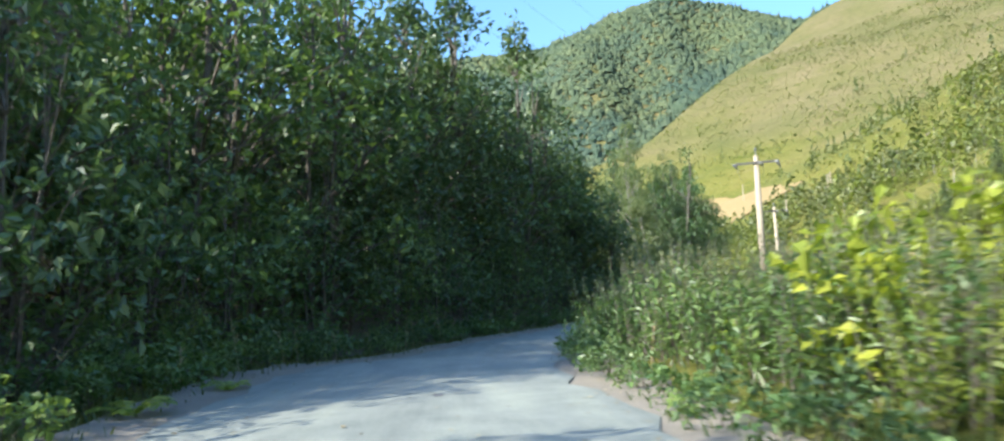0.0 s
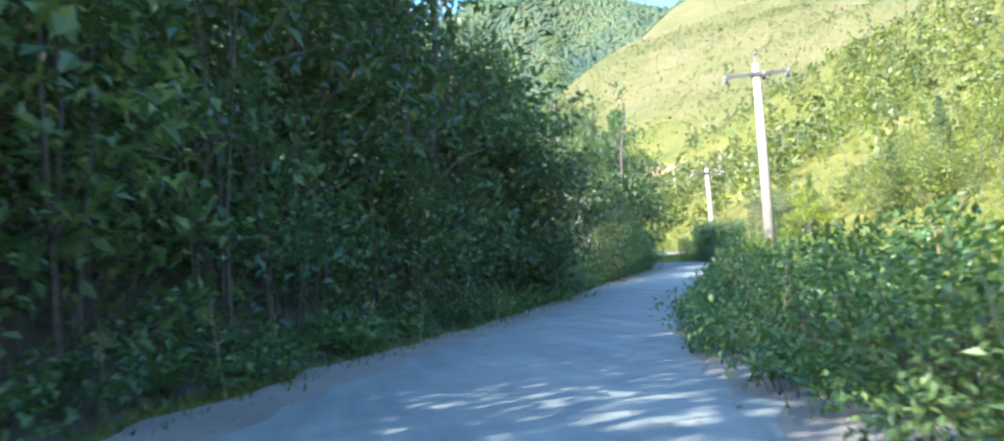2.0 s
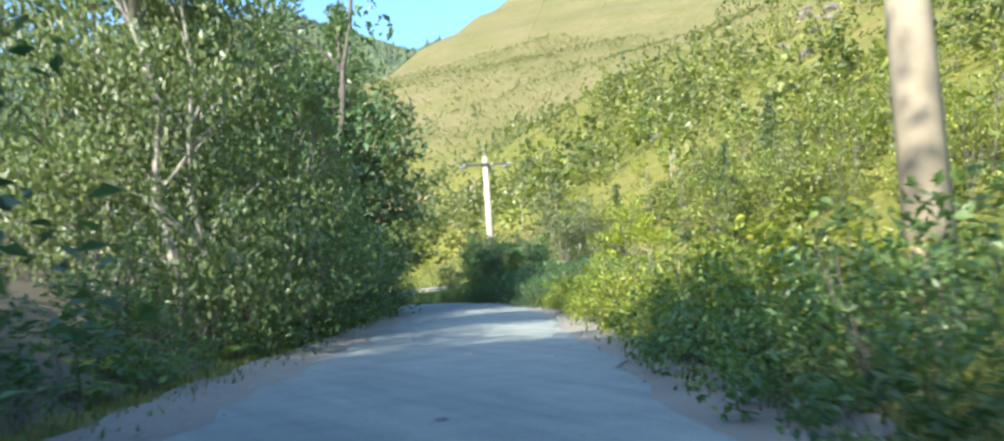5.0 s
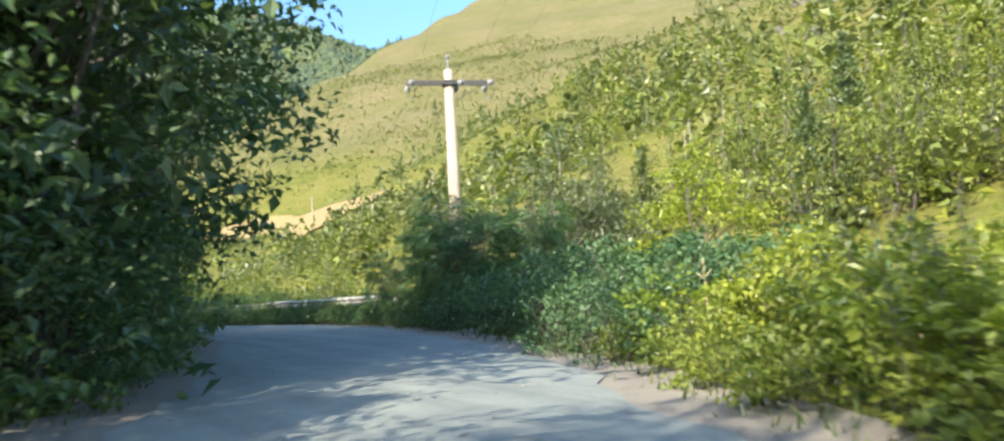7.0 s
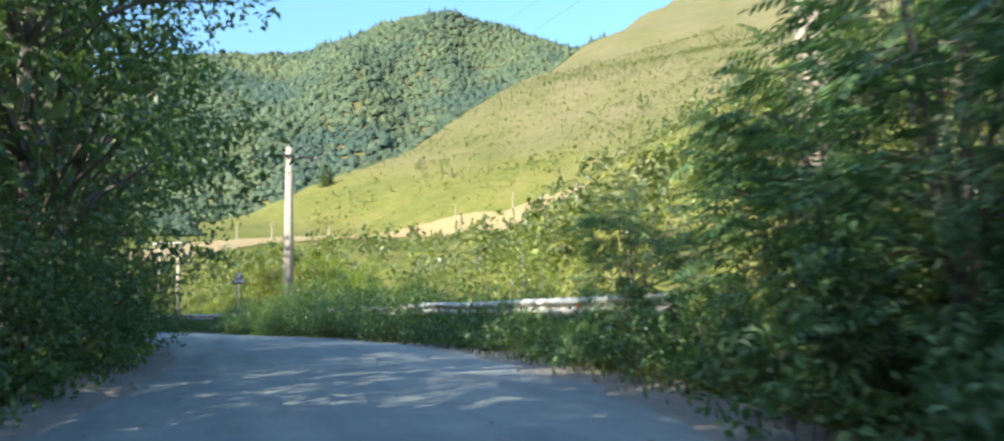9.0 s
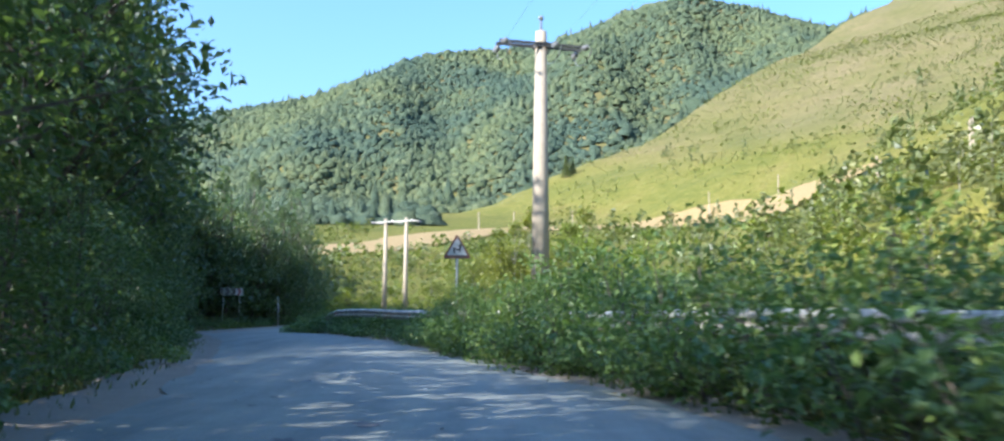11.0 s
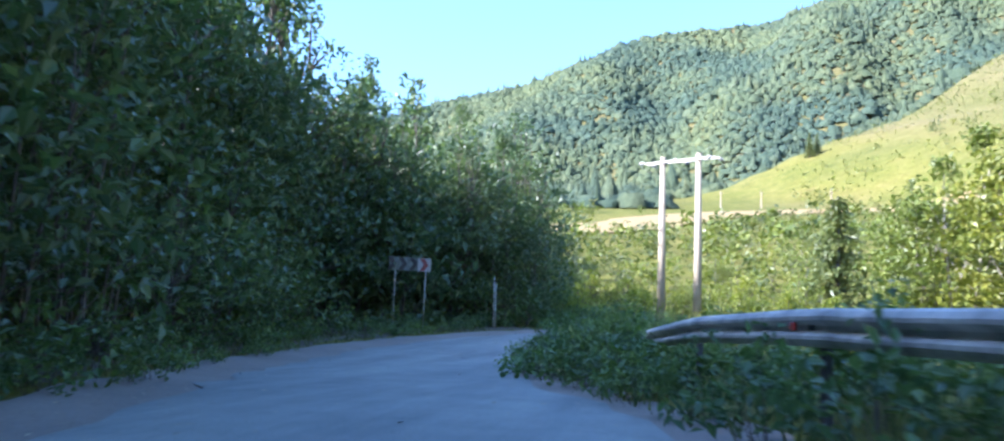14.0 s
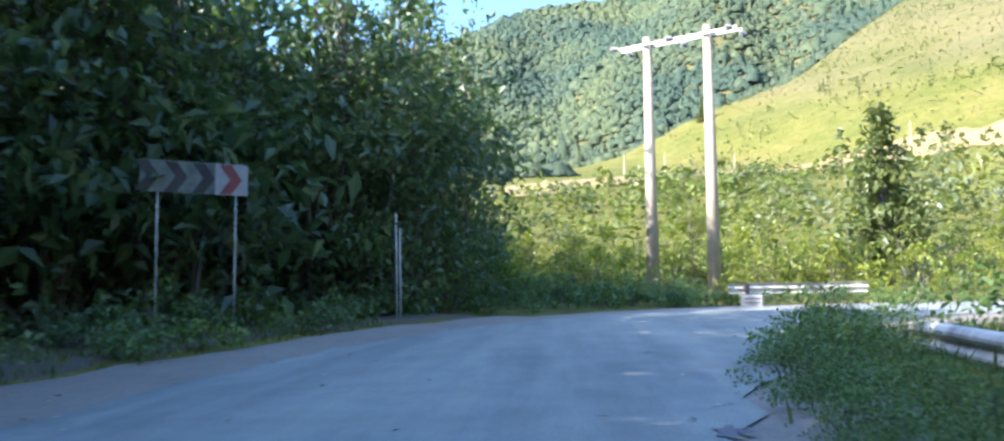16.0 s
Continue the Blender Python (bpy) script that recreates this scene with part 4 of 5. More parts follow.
HERB = [make_herb("tall_herb", 55, 1.5, 0.6, 20, LEAF_SHRUB, "tall green herb with upright leafy shoots"),
        make_herb("tall_herb", 56, 1.25, 0.7, 22, LEAF_WEED, "tall yellow-green herb with upright shoots")]
SOURCES = [BACKSHRUB, NEARSHRUB, DARKSHRUB, FINEVALLEY, TALLHEDGE, GREYTREE, *HERB, LITWEED, PALETREE, *WOOD, *DEEP, *HEDGE, FINE, *FINEHEDGE, THICKET, *UNDER, *SHRUB, BIGSHRUB, *WEED, *BIRCH, *VALLEY, LIME, SPRUCE]

pick = lambda some: some[int(rng.integers(len(some)))]


def verge(s_):
    """How far the foot of the wood stands from the asphalt at a station."""
    return float(np.interp(s_, [-30, 20, 60, 78, 86, 110, 122, 134, 150, 160, 172, 180, 195], [2.4, 2.5, 2.3, 1.7, 1.3, 1.2, 1.5, 2.1, 2.1, 2.1, 3.0, 4.8, 6.0]))


def clearing(y):
    return 61 < y < 85 or -14 < y < 11.6


def tall(s_):
    return float(np.interp(s_, [5, 10, 16, 24, 50, 58, 76, 82, 100, 108, 138, 146, 156, 168, 176, 184, 190], [0.65, 0.75, 1.0, 1.3, 1.35, 0.95, 1.0, 1.25, 1.15, 0.95, 1.02, 1.22, 1.26, 1.22, 1.12, 1.0, 0.95]))


# wood on the left side
for s_ in np.arange(0, 187, 2.1):
    x, y = edge(s_ + rng.uniform(-0.5, 0.5), -1, verge(s_) + (0.5 if 82 < s_ < 98 else 0) + rng.uniform(-0.2, 0.8))
    put(HEDGE[2] if clearing(y) and y < 75 else pick(FINEHEDGE if 76 < s_ < 156 else HEDGE), x, y, rng.uniform(0.85, 1.12) * (0.5 if 61 < y < 75 or y < 10.5 else 0.7 if 95 < s_ < 156 else 1.0), tall=rng.uniform(0.85, 1.1))
for s_ in np.arange(-4, 187, 2.9):
    x, y = edge(s_ + rng.uniform(-0.6, 0.6), -1, verge(s_) + 3.0 + rng.uniform(-0.4, 0.9))
    if not clearing(y):
        put(THICKET, x, y, rng.uniform(0.8, 1.1))
for s_ in np.arange(-24, 187, 3.2):
    x, y = edge(s_ + rng.uniform(-0.8, 0.8), -1, verge(s_) + 1.9 + rng.uniform(-0.5, 1.0))
    if not clearing(y) and not (86 < s_ < 110 and int(s_ / 3.2) % 2):
        put(pick(WOOD), x, y, rng.uniform(0.85, 1.05) * tall(s_))
for s_ in np.arange(-24, 187, 4.2):
    x, y = edge(s_ + rng.uniform(-1, 1), -1, verge(s_) + 6.6 + rng.uniform(-1, 2.0))
    if not clearing(y) and not 84 < s_ < 103 and not (112 < s_ < 150 and int(s_ / 4.2) % 2):
        put(pick(DEEP), x, y, rng.uniform(0.68, 0.84) * tall(s_) * (1.25 if 18 < s_ < 58 else 1.0))
for s_ in np.arange(3, 194, 1.4):
    x, y = edge(s_ + rng.uniform(-0.5, 0.5), -1, 0.62 * verge(s_) + rng.uniform(-0.1, 0.4))
    put(pick(UNDER), x, y, rng.uniform(0.5, 1.0) * min(1.0, 0.4 + 0.35 * verge(s_)))
for x, y in ((12.0, 187.5), (10.4, 190.5), (12.4, 192.0), (9.6, 195), (12.2, 197), (9.5, 201), (11.8, 203), (7, 205), (4, 200), (6, 192), (8.2, 188), (10, 208), (5, 212), (1, 207)):
    put(pick(WOOD), x, y, rng.uniform(0.74, 0.86))
for x, y in ((13.6, 188.6), (13.9, 191.5), (14.0, 195.5), (13.4, 186.6), (13.8, 200), (12.6, 205)):
    put(HEDGE[2], x, y, rng.uniform(0.8, 1.0))
for x, y in zip(rng.uniform(9.0, 13.6, 34), rng.uniform(172, 188, 34)):
    put(pick(UNDER), x, y, rng.uniform(0.45, 0.7))
for x, y in zip(rng.uniform(14.5, 22, 60), rng.uniform(191.5, 198, 60)):
    put(pick(UNDER + [BACKSHRUB]), x, y, rng.uniform(0.45, 0.75))
for x, y in zip(rng.uniform(13.5, 30, 44), rng.uniform(200.5, 215, 44)):
    put(VALLEY[2], x, y, rng.uniform(0.4, 0.75))

# lush verge at the start
for s_ in np.arange(5, 24, 0.7):
    x, y = edge(s_ + rng.uniform(-0.3, 0.3), -1, 1.0 + rng.uniform(0, 1.8))
    put(pick(UNDER + [HERB[0]]), x, y, rng.uniform(0.6, 1.0))

# solid growth behind the first stretch, and added trees out of view beside the start
for s_ in np.arange(9, 48, 2.7):
    for d in (4.6, 7.2):
        x, y = edge(s_ + rng.uniform(-0.8, 0.8), -1, verge(s_) + d + rng.uniform(-0.5, 0.8))
        if y > 13:
            put(THICKET, x, y, rng.uniform(1.0, 1.25), tall=1.2)
# unseen trees, added to throw shade on the road at the start
put(WOOD[0], -8.2, 3.6, 0.62)
put(WOOD[1], -6.6, 2.6, 0.52)
put(WOOD[2], -5.6, 4.6, 0.5)
# more unseen trees, added to keep sun off the edge of the wood
for x, y in ((-13.0, 8.5), (-15.5, 9.5), (-17.0, 7.5), (-12.0, 11.5), (-14.5, 12.8), (-9.5, 13.0), (-18.5, 11.0)):
    put(pick(WOOD), x, y, rng.uniform(0.8, 0.95))
    put(THICKET, x + 1.0, y + 0.6, 1.1)
for s_ in np.arange(15, 44, 3.1):
    x, y = edge(s_ + rng.uniform(-0.8, 0.8), -1, verge(s_) + 3.9 + rng.uniform(-0.5, 0.5))
    put(TALLHEDGE, x, y, rng.uniform(0.78, 0.9))

for x in np.arange(22.8, 30, 0.55):
    put(pick(UNDER), x, 191.0 + rng.uniform(-0.2, 0.4), rng.uniform(0.4, 0.62))

# crowns that hang over the road
for s_, d, k in ((99, 2.6, 0), (104, 2.4, 0), (109.5, 1.7, 1), (114.5, 1.9, 0), (120, 2.0, 2), (126, 2.3, 1)):
    x, y = edge(s_, -1, d)
    put(FINE, x, y, (1.0, 1.1, 1.05)[k])
for s_ in np.arange(128, 187, 4.0):
    x, y = edge(s_ + rng.uniform(-1, 1), -1, verge(s_) + 10.5 + rng.uniform(-1, 2.0))
    put(pick(DEEP), x, y, rng.uniform(0.6, 0.75))
for s_ in np.arange(22, 47, 4.4):
    x, y = edge(s_ + rng.uniform(-1, 1), -1, verge(s_) + 10.5 + rng.uniform(-1, 2.0))
    put(pick(DEEP), x, y, rng.uniform(0.85, 1.05))

for s_ in np.arange(34, 51, 2.6):
    x, y = edge(s_ + rng.uniform(-0.6, 0.6), -1, verge(s_) + 4.2 + rng.uniform(-0.5, 0.8))
    put(pick(DEEP), x, y, rng.uniform(0.95, 1.1))

# solid wood round the outside of the bend
for x, y in zip(rng.uniform(-6, 8.5, 30), rng.uniform(170, 202, 30)):
    put(pick(DEEP), x, y, rng.uniform(0.7, 0.88))
for x, y in zip(rng.uniform(1, 10.5, 26), rng.uniform(174, 199, 26)):
    put(THICKET, x, y, rng.uniform(0.9, 1.3), tall=rng.uniform(1.0, 1.3))
for s_ in np.arange(156, 187, 1.6):
    x, y = edge(s_, -1, verge(s_) + 1.0 + rng.uniform(-0.3, 0.6))
    put(HEDGE[1], x, y, rng.uniform(0.62, 0.78))

for x, y in ((9.4, 184.0), (7.6, 181.5), (11.2, 188.2), (12.8, 190.0), (13.6, 193.0), (12.6, 196.0), (13.2, 199.0), (11.0, 193.0), (10.4, 197.5), (5.5, 178.5), (8.5, 187.0)):
    put(TALLHEDGE, x, y, rng.uniform(0.8, 0.95))
put(WOOD[0], 4.6, 60.8, 1.0)
put(FINE, 7.2, 60.0, 0.72)
for x, y, sc in ((6.6, 58.6, 0.95), (4.2, 61.6, 0.95), (5.2, 56.8, 1.0), (3.4, 58.4, 1.0), (6.0, 60.6, 0.95), (2.4, 61.4, 0.9), (7.2, 57.2, 0.95), (7.9, 58.9, 0.8), (4.4, 59.4, 1.0)):
    put(TALLHEDGE, x, y, sc)
for s_, d in ((110.5, 4.2), (117.5, 4.4)):
    x, y = edge(s_, -1, d)
    put(TALLHEDGE, x, y, rng.uniform(0.95, 1.1))
for s_ in np.arange(150, 187, 2.4):
    x, y = edge(s_ + rng.uniform(-0.7, 0.7), -1, verge(s_) + 2.4 + rng.uniform(-0.4, 0.8))
    put(TALLHEDGE, x, y, rng.uniform(0.84, 1.0))
for s_ in np.arange(140, 181, 3.2):
    x, y = edge(s_ + rng.uniform(-0.7, 0.7), -1, verge(s_) + 3.6 + rng.uniform(-0.4, 0.8))
    put(TALLHEDGE, x, y, rng.uniform(0.98, 1.1) * float(np.interp(s_, [140, 148, 164, 180], [1.0, 1.25, 1.2, 0.85])))
for x, y in ((10.8, 186.2), (12.6, 187.6), (11.6, 190.6), (9.4, 189.2), (12.2, 194.2)):
    put(TALLHEDGE, x, y, rng.uniform(0.78, 0.88))
for x, y, sc in ((12.9, 187.4, 0.9), (11.4, 186.6, 0.95), (13.8, 189.6, 0.78), (10.4, 185.4, 1.0)):
    put(TALLHEDGE, x, y, sc)
put(THICKET, 8.4, 61.8, 0.85)
put(THICKET, 5.6, 61.6, 1.1)
for x, y in ((3.0, 59.0), (2.0, 56.6)):
    put(WOOD[1], x, y, rng.uniform(0.85, 0.95))
    put(THICKET, x + 1.2, y + 1.0, 1.2)
for s_, d in ((90.0, 2.0), (93.0, 2.2)):
    x, y = edge(s_, -1, d)
    put(FINE, x, y, 1.08)
for s_ in np.arange(150, 184, 3.1):
    x, y = edge(s_ + rng.uniform(-0.6, 0.6), -1, verge(s_) + 4.3 + rng.uniform(-0.6, 0.6))
    put(pick(DEEP), x, y, rng.uniform(0.85, 0.98))
put(WOOD[2], 2.4, 57.6, 1.2)
for x, y in ((13.2, 77.5), (15.6, 79.5), (12.2, 81.0), (17.2, 82.0), (14.6, 84.0), (18.4, 84.6), (11.0, 78.6)):
    put(pick(WOOD), x, y, rng.uniform(0.56, 0.64))
for x, y, sc in ((15.5, 87.4, 0.85), (18.2, 89.6, 0.85), (14.6, 90.6, 0.9), (20.0, 92.8, 0.85), (17.2, 94.6, 0.7)):
    put(DEEP[0], x, y, sc)
for x, y, sc in ((20.5, 85.8, 0.9), (18.2, 85.6, 0.9), (19.4, 87.0, 0.95), (20.8, 89.6, 1.0), (18.0, 88.6, 1.0)):
    put(TALLHEDGE, x, y, sc)
for x, y in ((21.6, 88.4), (19.6, 91.0), (20.8, 86.6)):
    put(WOOD[0], x, y, 1.0)
for x, y, sc in ((7.6, 171.5, 1.08), (6.6, 175.5, 1.12), (7.4, 179.0, 1.1), (9.2, 183.8, 1.0), (8.6, 168.0, 1.12), (5.0, 172.5, 1.15), (5.2, 180.5, 1.1)):
    put(pick(WOOD), x, y, sc)
    put(TALLHEDGE, x - 0.8, y + 1.2, sc * 1.05)
for s_ in np.arange(141, 178, 2.0):
    x, y = edge(s_ + rng.uniform(-0.7, 0.7), -1, verge(s_) + 3.2 + rng.uniform(-0.5, 0.8))
    put(pick(WOOD), x, y, rng.uniform(0.92, 1.08) * float(np.interp(s_, [141, 146, 166, 178], [1.0, 1.3, 1.25, 0.9])))

# sunlit trees at the wood's edge
for kind, x, y, sc, turn in ((0, 13.6, 71.2, 1.05, 40), (0, 11.4, 73.4, 1.15, 200), (1, 15.6, 74.4, 0.6, 100), (1, 12.0, 78.4, 0.9, 10)):
    put(BIRCH[kind], x, y, sc, turn)

for x, y, sc in ((15.2, 72.8, 0.7), (16.6, 76.0, 0.65), (14.4, 70.6, 0.6)):
    put(HEDGE[0], x, y, sc)

# right side: shrubs and weeds
for s_ in np.arange(5, 66, 1.25):
    x, y = edge(s_ + rng.uniform(-0.4, 0.4), 1, 1.15 + rng.uniform(-0.25, 0.4))
    put(HERB[0] if s_ < 22 else pick(SHRUB), x, y, rng.uniform(0.75, 1.0))
for s_ in np.arange(4, 66, 0.9):
    x, y = edge(s_ + rng.uniform(-0.3, 0.3), 1, 0.45 + rng.uniform(-0.15, 0.3))
    put(pick(UNDER), x, y, rng.uniform(0.4, 0.7))
for s_ in np.arange(3, 26, 0.8):
    x, y = edge(s_ + rng.uniform(-0.3, 0.3), 1, 1.6 + rng.uniform(-0.7, 1.6))
    put(HERB[0 if rng.uniform() < 0.85 else 1], x, y, rng.uniform(0.7, 1.05))
for s_ in np.arange(64, 88.5, 1.1):
    x, y = edge(s_ + rng.uniform(-0.3, 0.3), 1, 2.0 + rng.uniform(-0.9, 1.8))
    put(HERB[1], x, y, rng.uniform(0.75, 1.1))
for s_ in np.arange(2, 66, 1.5):
    x, y = edge(s_ + rng.uniform(-0.5, 0.5), 1, 2.7 + rng.uniform(-0.4, 0.6))
    put(pick((HERB + WEED) if s_ < 20 else ([BACKSHRUB, BACKSHRUB] + WEED)), x, y, rng.uniform(0.85, 1.15))
for s_ in np.arange(2, 89, 1.5):
    x, y = edge(s_, 1, 4.6 + rng.uniform(-1.0, 2.4))
    put(pick(WEED), x, y, rng.uniform(0.9, 1.5))
for s_ in np.arange(64, 89, 0.85):
    x, y = edge(s_ + rng.uniform(-0.4, 0.4), 1, 0.9 + rng.uniform(-0.2, 0.4))
    put(WEED[0], x, y, rng.uniform(0.6, 0.9))
for s_ in np.arange(64, 89, 0.85):
    x, y = edge(s_ + rng.uniform(-0.4, 0.4), 1, 2.2 + rng.uniform(-0.5, 0.8))
    put(pick(WEED), x, y, rng.uniform(0.85, 1.15))
for s_ in np.arange(-6, 100, 2.4):
    x, y = edge(s_, 1, 8.4 + rng.uniform(-1.4, 2.4))
    put(VALLEY[2], x, y, rng.uniform(0.45, 0.8))
for s_ in np.arange(89.5, 104, 1.1):
    for d in (0.9, 2.1, 3.4, 4.8):
        x, y = edge(s_ + rng.uniform(-0.4, 0.4), 1, d + rng.uniform(-0.3, 0.4))
        put(DARKSHRUB, x, y, rng.uniform(0.8, 1.05) * (0.8 if d < 1 else 1.0))
for x, y, sc in ((31.9, 97.6, 0.9), (32.6, 99.8, 0.88), (31.6, 95.6, 0.72), (34.0, 97.4, 0.9), (33.2, 101.8, 0.78), (32.4, 103.8, 0.6), (33.2, 95.4, 0.8)):
    put(BIGSHRUB, x, y, sc)
for s_ in np.arange(99, 186, 1.2):
    x, y = edge(s_ + rng.uniform(-0.4, 0.4), 1, (0.5 if s_ < 173 else 0.3) + rng.uniform(-0.15, 0.3))
    put(pick(UNDER), x, y, rng.uniform(0.6, 0.88) * (1.0 if s_ < 172 else 0.32))
for s_ in np.arange(107, 168, 1.0):
    x, y = edge(s_ + rng.uniform(-0.4, 0.4), 1, 1.3 + rng.uniform(-0.5, 0.6))
    put(pick(UNDER), x, y, rng.uniform(0.7, 0.95))
for s_ in np.arange(104, 124, 1.2):
    x, y = edge(s_ + rng.uniform(-0.4, 0.4), 1, 0.95 + rng.uniform(-0.2, 0.3))
    put(pick(SHRUB), x, y, rng.uniform(0.55, 0.75))
for s_ in np.arange(119.5, 132, 0.9):
    for d in (0.75, 2.0):
        x, y = edge(s_ + rng.uniform(-0.4, 0.4), 1, d + rng.uniform(-0.15, 0.5))
        put(pick(SHRUB), x, y, rng.uniform(0.95, 1.2))
for s_ in np.arange(100, 192, 1.3):
    x, y = edge(s_ + rng.uniform(-0.5, 0.5), 1, 2.6 + rng.uniform(-0.2, 1.4))
    put(pick([BACKSHRUB, BACKSHRUB] + UNDER), x, y, rng.uniform(0.5, 0.75))

for s_ in np.arange(139.4, 144.2, 0.8):
    for d in (0.6, 1.5):
        x, y = edge(s_ + rng.uniform(-0.4, 0.4), 1, d + rng.uniform(-0.15, 0.4))
        put(NEARSHRUB, x, y, rng.uniform(0.85, 1.05))
for s_ in np.arange(132, 139.2, 0.85):
    for d in (0.6, 1.6, 2.6):
        x, y = edge(s_ + rng.uniform(-0.4, 0.4), 1, d + rng.uniform(-0.15, 0.5))
        put(NEARSHRUB if d < 1 else pick(SHRUB), x, y, rng.uniform(1.0, 1.2))
for s_ in np.arange(167.3, 172.0, 0.9):
    for d in (0.45, 1.3):
        x, y = edge(s_ + rng.uniform(-0.4, 0.4), 1, d + rng.uniform(-0.15, 0.5))
        put(NEARSHRUB, x, y, rng.uniform(0.72, 0.92))
for s_ in np.arange(172.4, 178.4, 0.7):
    for d in (0.35, 0.9):
        x, y = edge(s_, 1, d + rng.uniform(-0.1, 0.2))
        put(NEARSHRUB, x, y, rng.uniform(0.26, 0.38))
for s_, d, sc in ((178.6, 0.2, 0.5), (179.4, 0.35, 0.62), (180.2, 0.3, 0.66), (181.0, 0.5, 0.62), (181.8, 0.4, 0.55), (180.6, 1.1, 0.6), (182.6, 0.6, 0.5)):
    x, y = edge(s_, 1, d)
    put(NEARSHRUB, x, y, sc)
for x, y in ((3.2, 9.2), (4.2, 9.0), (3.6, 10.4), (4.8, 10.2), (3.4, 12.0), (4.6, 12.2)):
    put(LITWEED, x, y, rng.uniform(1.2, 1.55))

# valley
count = 0
while count < 105:
    y = rng.uniform(20, 250)
    x = rng.uniform(14, 112 if y < 190 else 82)
    k = int(np.argmin((RL[:, 0] - x) ** 2 + (RL[:, 1] - y) ** 2))
    if math.hypot(RL[k, 0] - x, RL[k, 1] - y) < 12 or (x < 30 and y < 200) or (30 < x < 52 and 78 < y < 112):
        continue
    put(FINEVALLEY if road_distance(x, y) < 34 else pick(VALLEY), x, y, rng.uniform(0.6, 1.2) * (0.42 if y > 185 else 1.0))
    count += 1
for x0, x1, y0, y1, n in ((23.5, 52, 194, 216, 40), (29, 56, 158, 181, 28), (27, 44, 108, 135, 18)):
    for _ in range(n):
        x, y = rng.uniform(x0, x1), rng.uniform(y0, y1)
        k = int(np.argmin((RL[:, 0] - x) ** 2 + (RL[:, 1] - y) ** 2))
        if math.hypot(RL[k, 0] - x, RL[k, 1] - y) > 7.0:
            put(pick([VALLEY[2], VALLEY[2], VALLEY[1], WEED[1]]), x, y, rng.uniform(0.4, 0.7))
put(LIME, 42.1, 99.3, 1.15)
for x, y in zip(rng.uniform(37, 80, 58), rng.uniform(74, 126, 58)):
    if not (30 < x < 52 and 78 < y < 112):
        put(FINEVALLEY if road_distance(x, y) < 34 else pick(VALLEY), x, y, rng.uniform(0.6, 1.15))
put(GREYTREE, 42.3, 106.8, 1.32)
put(GREYTREE, 45.5, 109.5, 1.1)
for x, y, sc in ((35.6, 172.4, 1.35), (38.4, 170.2, 1.2), (36.8, 175.0, 1.3)):
    put(LIME, x, y, sc)
for x, y, sc in ((29.6, 175.2, 1.1), (31.6, 173.6, 1.32), (33.2, 175.0, 1.35), (34.8, 173.0, 1.4)):
    put(PALETREE, x, y, sc)
for x, y in zip(rng.uniform(22, 44, 14), rng.uniform(203, 250, 14)):
    put(pick([PALETREE, VALLEY[0], VALLEY[1]]), x, y, rng.uniform(0.4, 0.68))
for x, y in zip(rng.uniform(23, 46, 46), rng.uniform(200.5, 209, 46)):
    put(pick([WEED[1], VALLEY[2], BACKSHRUB]), x, y, rng.uniform(0.4, 0.62))
for x, y in zip(rng.uniform(22.5, 45, 64), rng.uniform(193, 201, 64)):
    put(pick(UNDER + WEED[:1]), x, y, rng.uniform(0.4, 0.62))
for x, y, sc in ((75.9, 563, 1.5), (79.5, 566, 1.3)):
    put(SPRUCE, x, y, sc)
put(SPRUCE, 31.3, 207, 1.5, tall=0.70)
put(SPRUCE, 50, 112, 0.9)
for x, y, sc in ((53, 102.5, 0.75), (56.5, 107, 0.9), (61, 104, 0.8), (67, 113, 1.0)):
    put(SPRUCE, x, y, sc)
for x, y in zip(rng.uniform(53, 78, 44), rng.uniform(86, 126, 44)):
    put(FINEVALLEY if road_distance(x, y) < 34 else pick(VALLEY), x, y, rng.uniform(0.8, 1.3))
for s_ in np.arange(76, 89, 0.8):
    x, y = edge(s_, 1, 1.6 + rng.uniform(-0.5, 1.4))
    put(LITWEED, x, y, rng.uniform(0.8, 1.15))

for s_ in np.arange(8, 62, 0.9):
    x, y = edge(s_, -1, 1.1 + rng.uniform(-0.2, 1.3))
    put(pick(UNDER), x, y, rng.uniform(0.5, 0.85))
for s_ in np.arange(88, 172, 1.3):
    x, y = edge(s_, -1, 0.75 + rng.uniform(-0.15, 0.5))
    put(pick(UNDER), x, y, rng.uniform(0.35, 0.6))

for src in SOURCES:
    take_away(src)


def blades(name, places, length, material, label, seed):
    """Grass: thin bent blades, joined as one."""
    rg = np.random.default_rng(seed)
    P = np.asarray(places)
    n = len(P)
    a = rg.uniform(0, 6.28, n)
    L = length * rg.uniform(0.5, 1.3, n)
    w = 0.012 + 0.008 * rg.uniform(0, 1, n)
    side = np.stack([np.cos(a), np.sin(a), 0 * a], 1) * w[:, None]
    bend = np.stack([-np.sin(a), np.cos(a), 0 * a], 1) * (L * rg.uniform(0.05, 0.6, n))[:, None]
    up = np.stack([0 * a, 0 * a, L], 1)
    V = np.stack([P - side, P + side, P + 0.55 * up + 0.35 * bend + side * 0.7, P + up * 0.95 + bend], 1).reshape(-1, 3)
    i = np.arange(n) * 4
    F = np.concatenate([np.stack([i, i + 1, i + 2], 1), np.stack([i, i + 2, i + 3], 1)])
    return tagged(new(name, mesh_of(name, V, F, material)), label, "grass", kind="stuff")


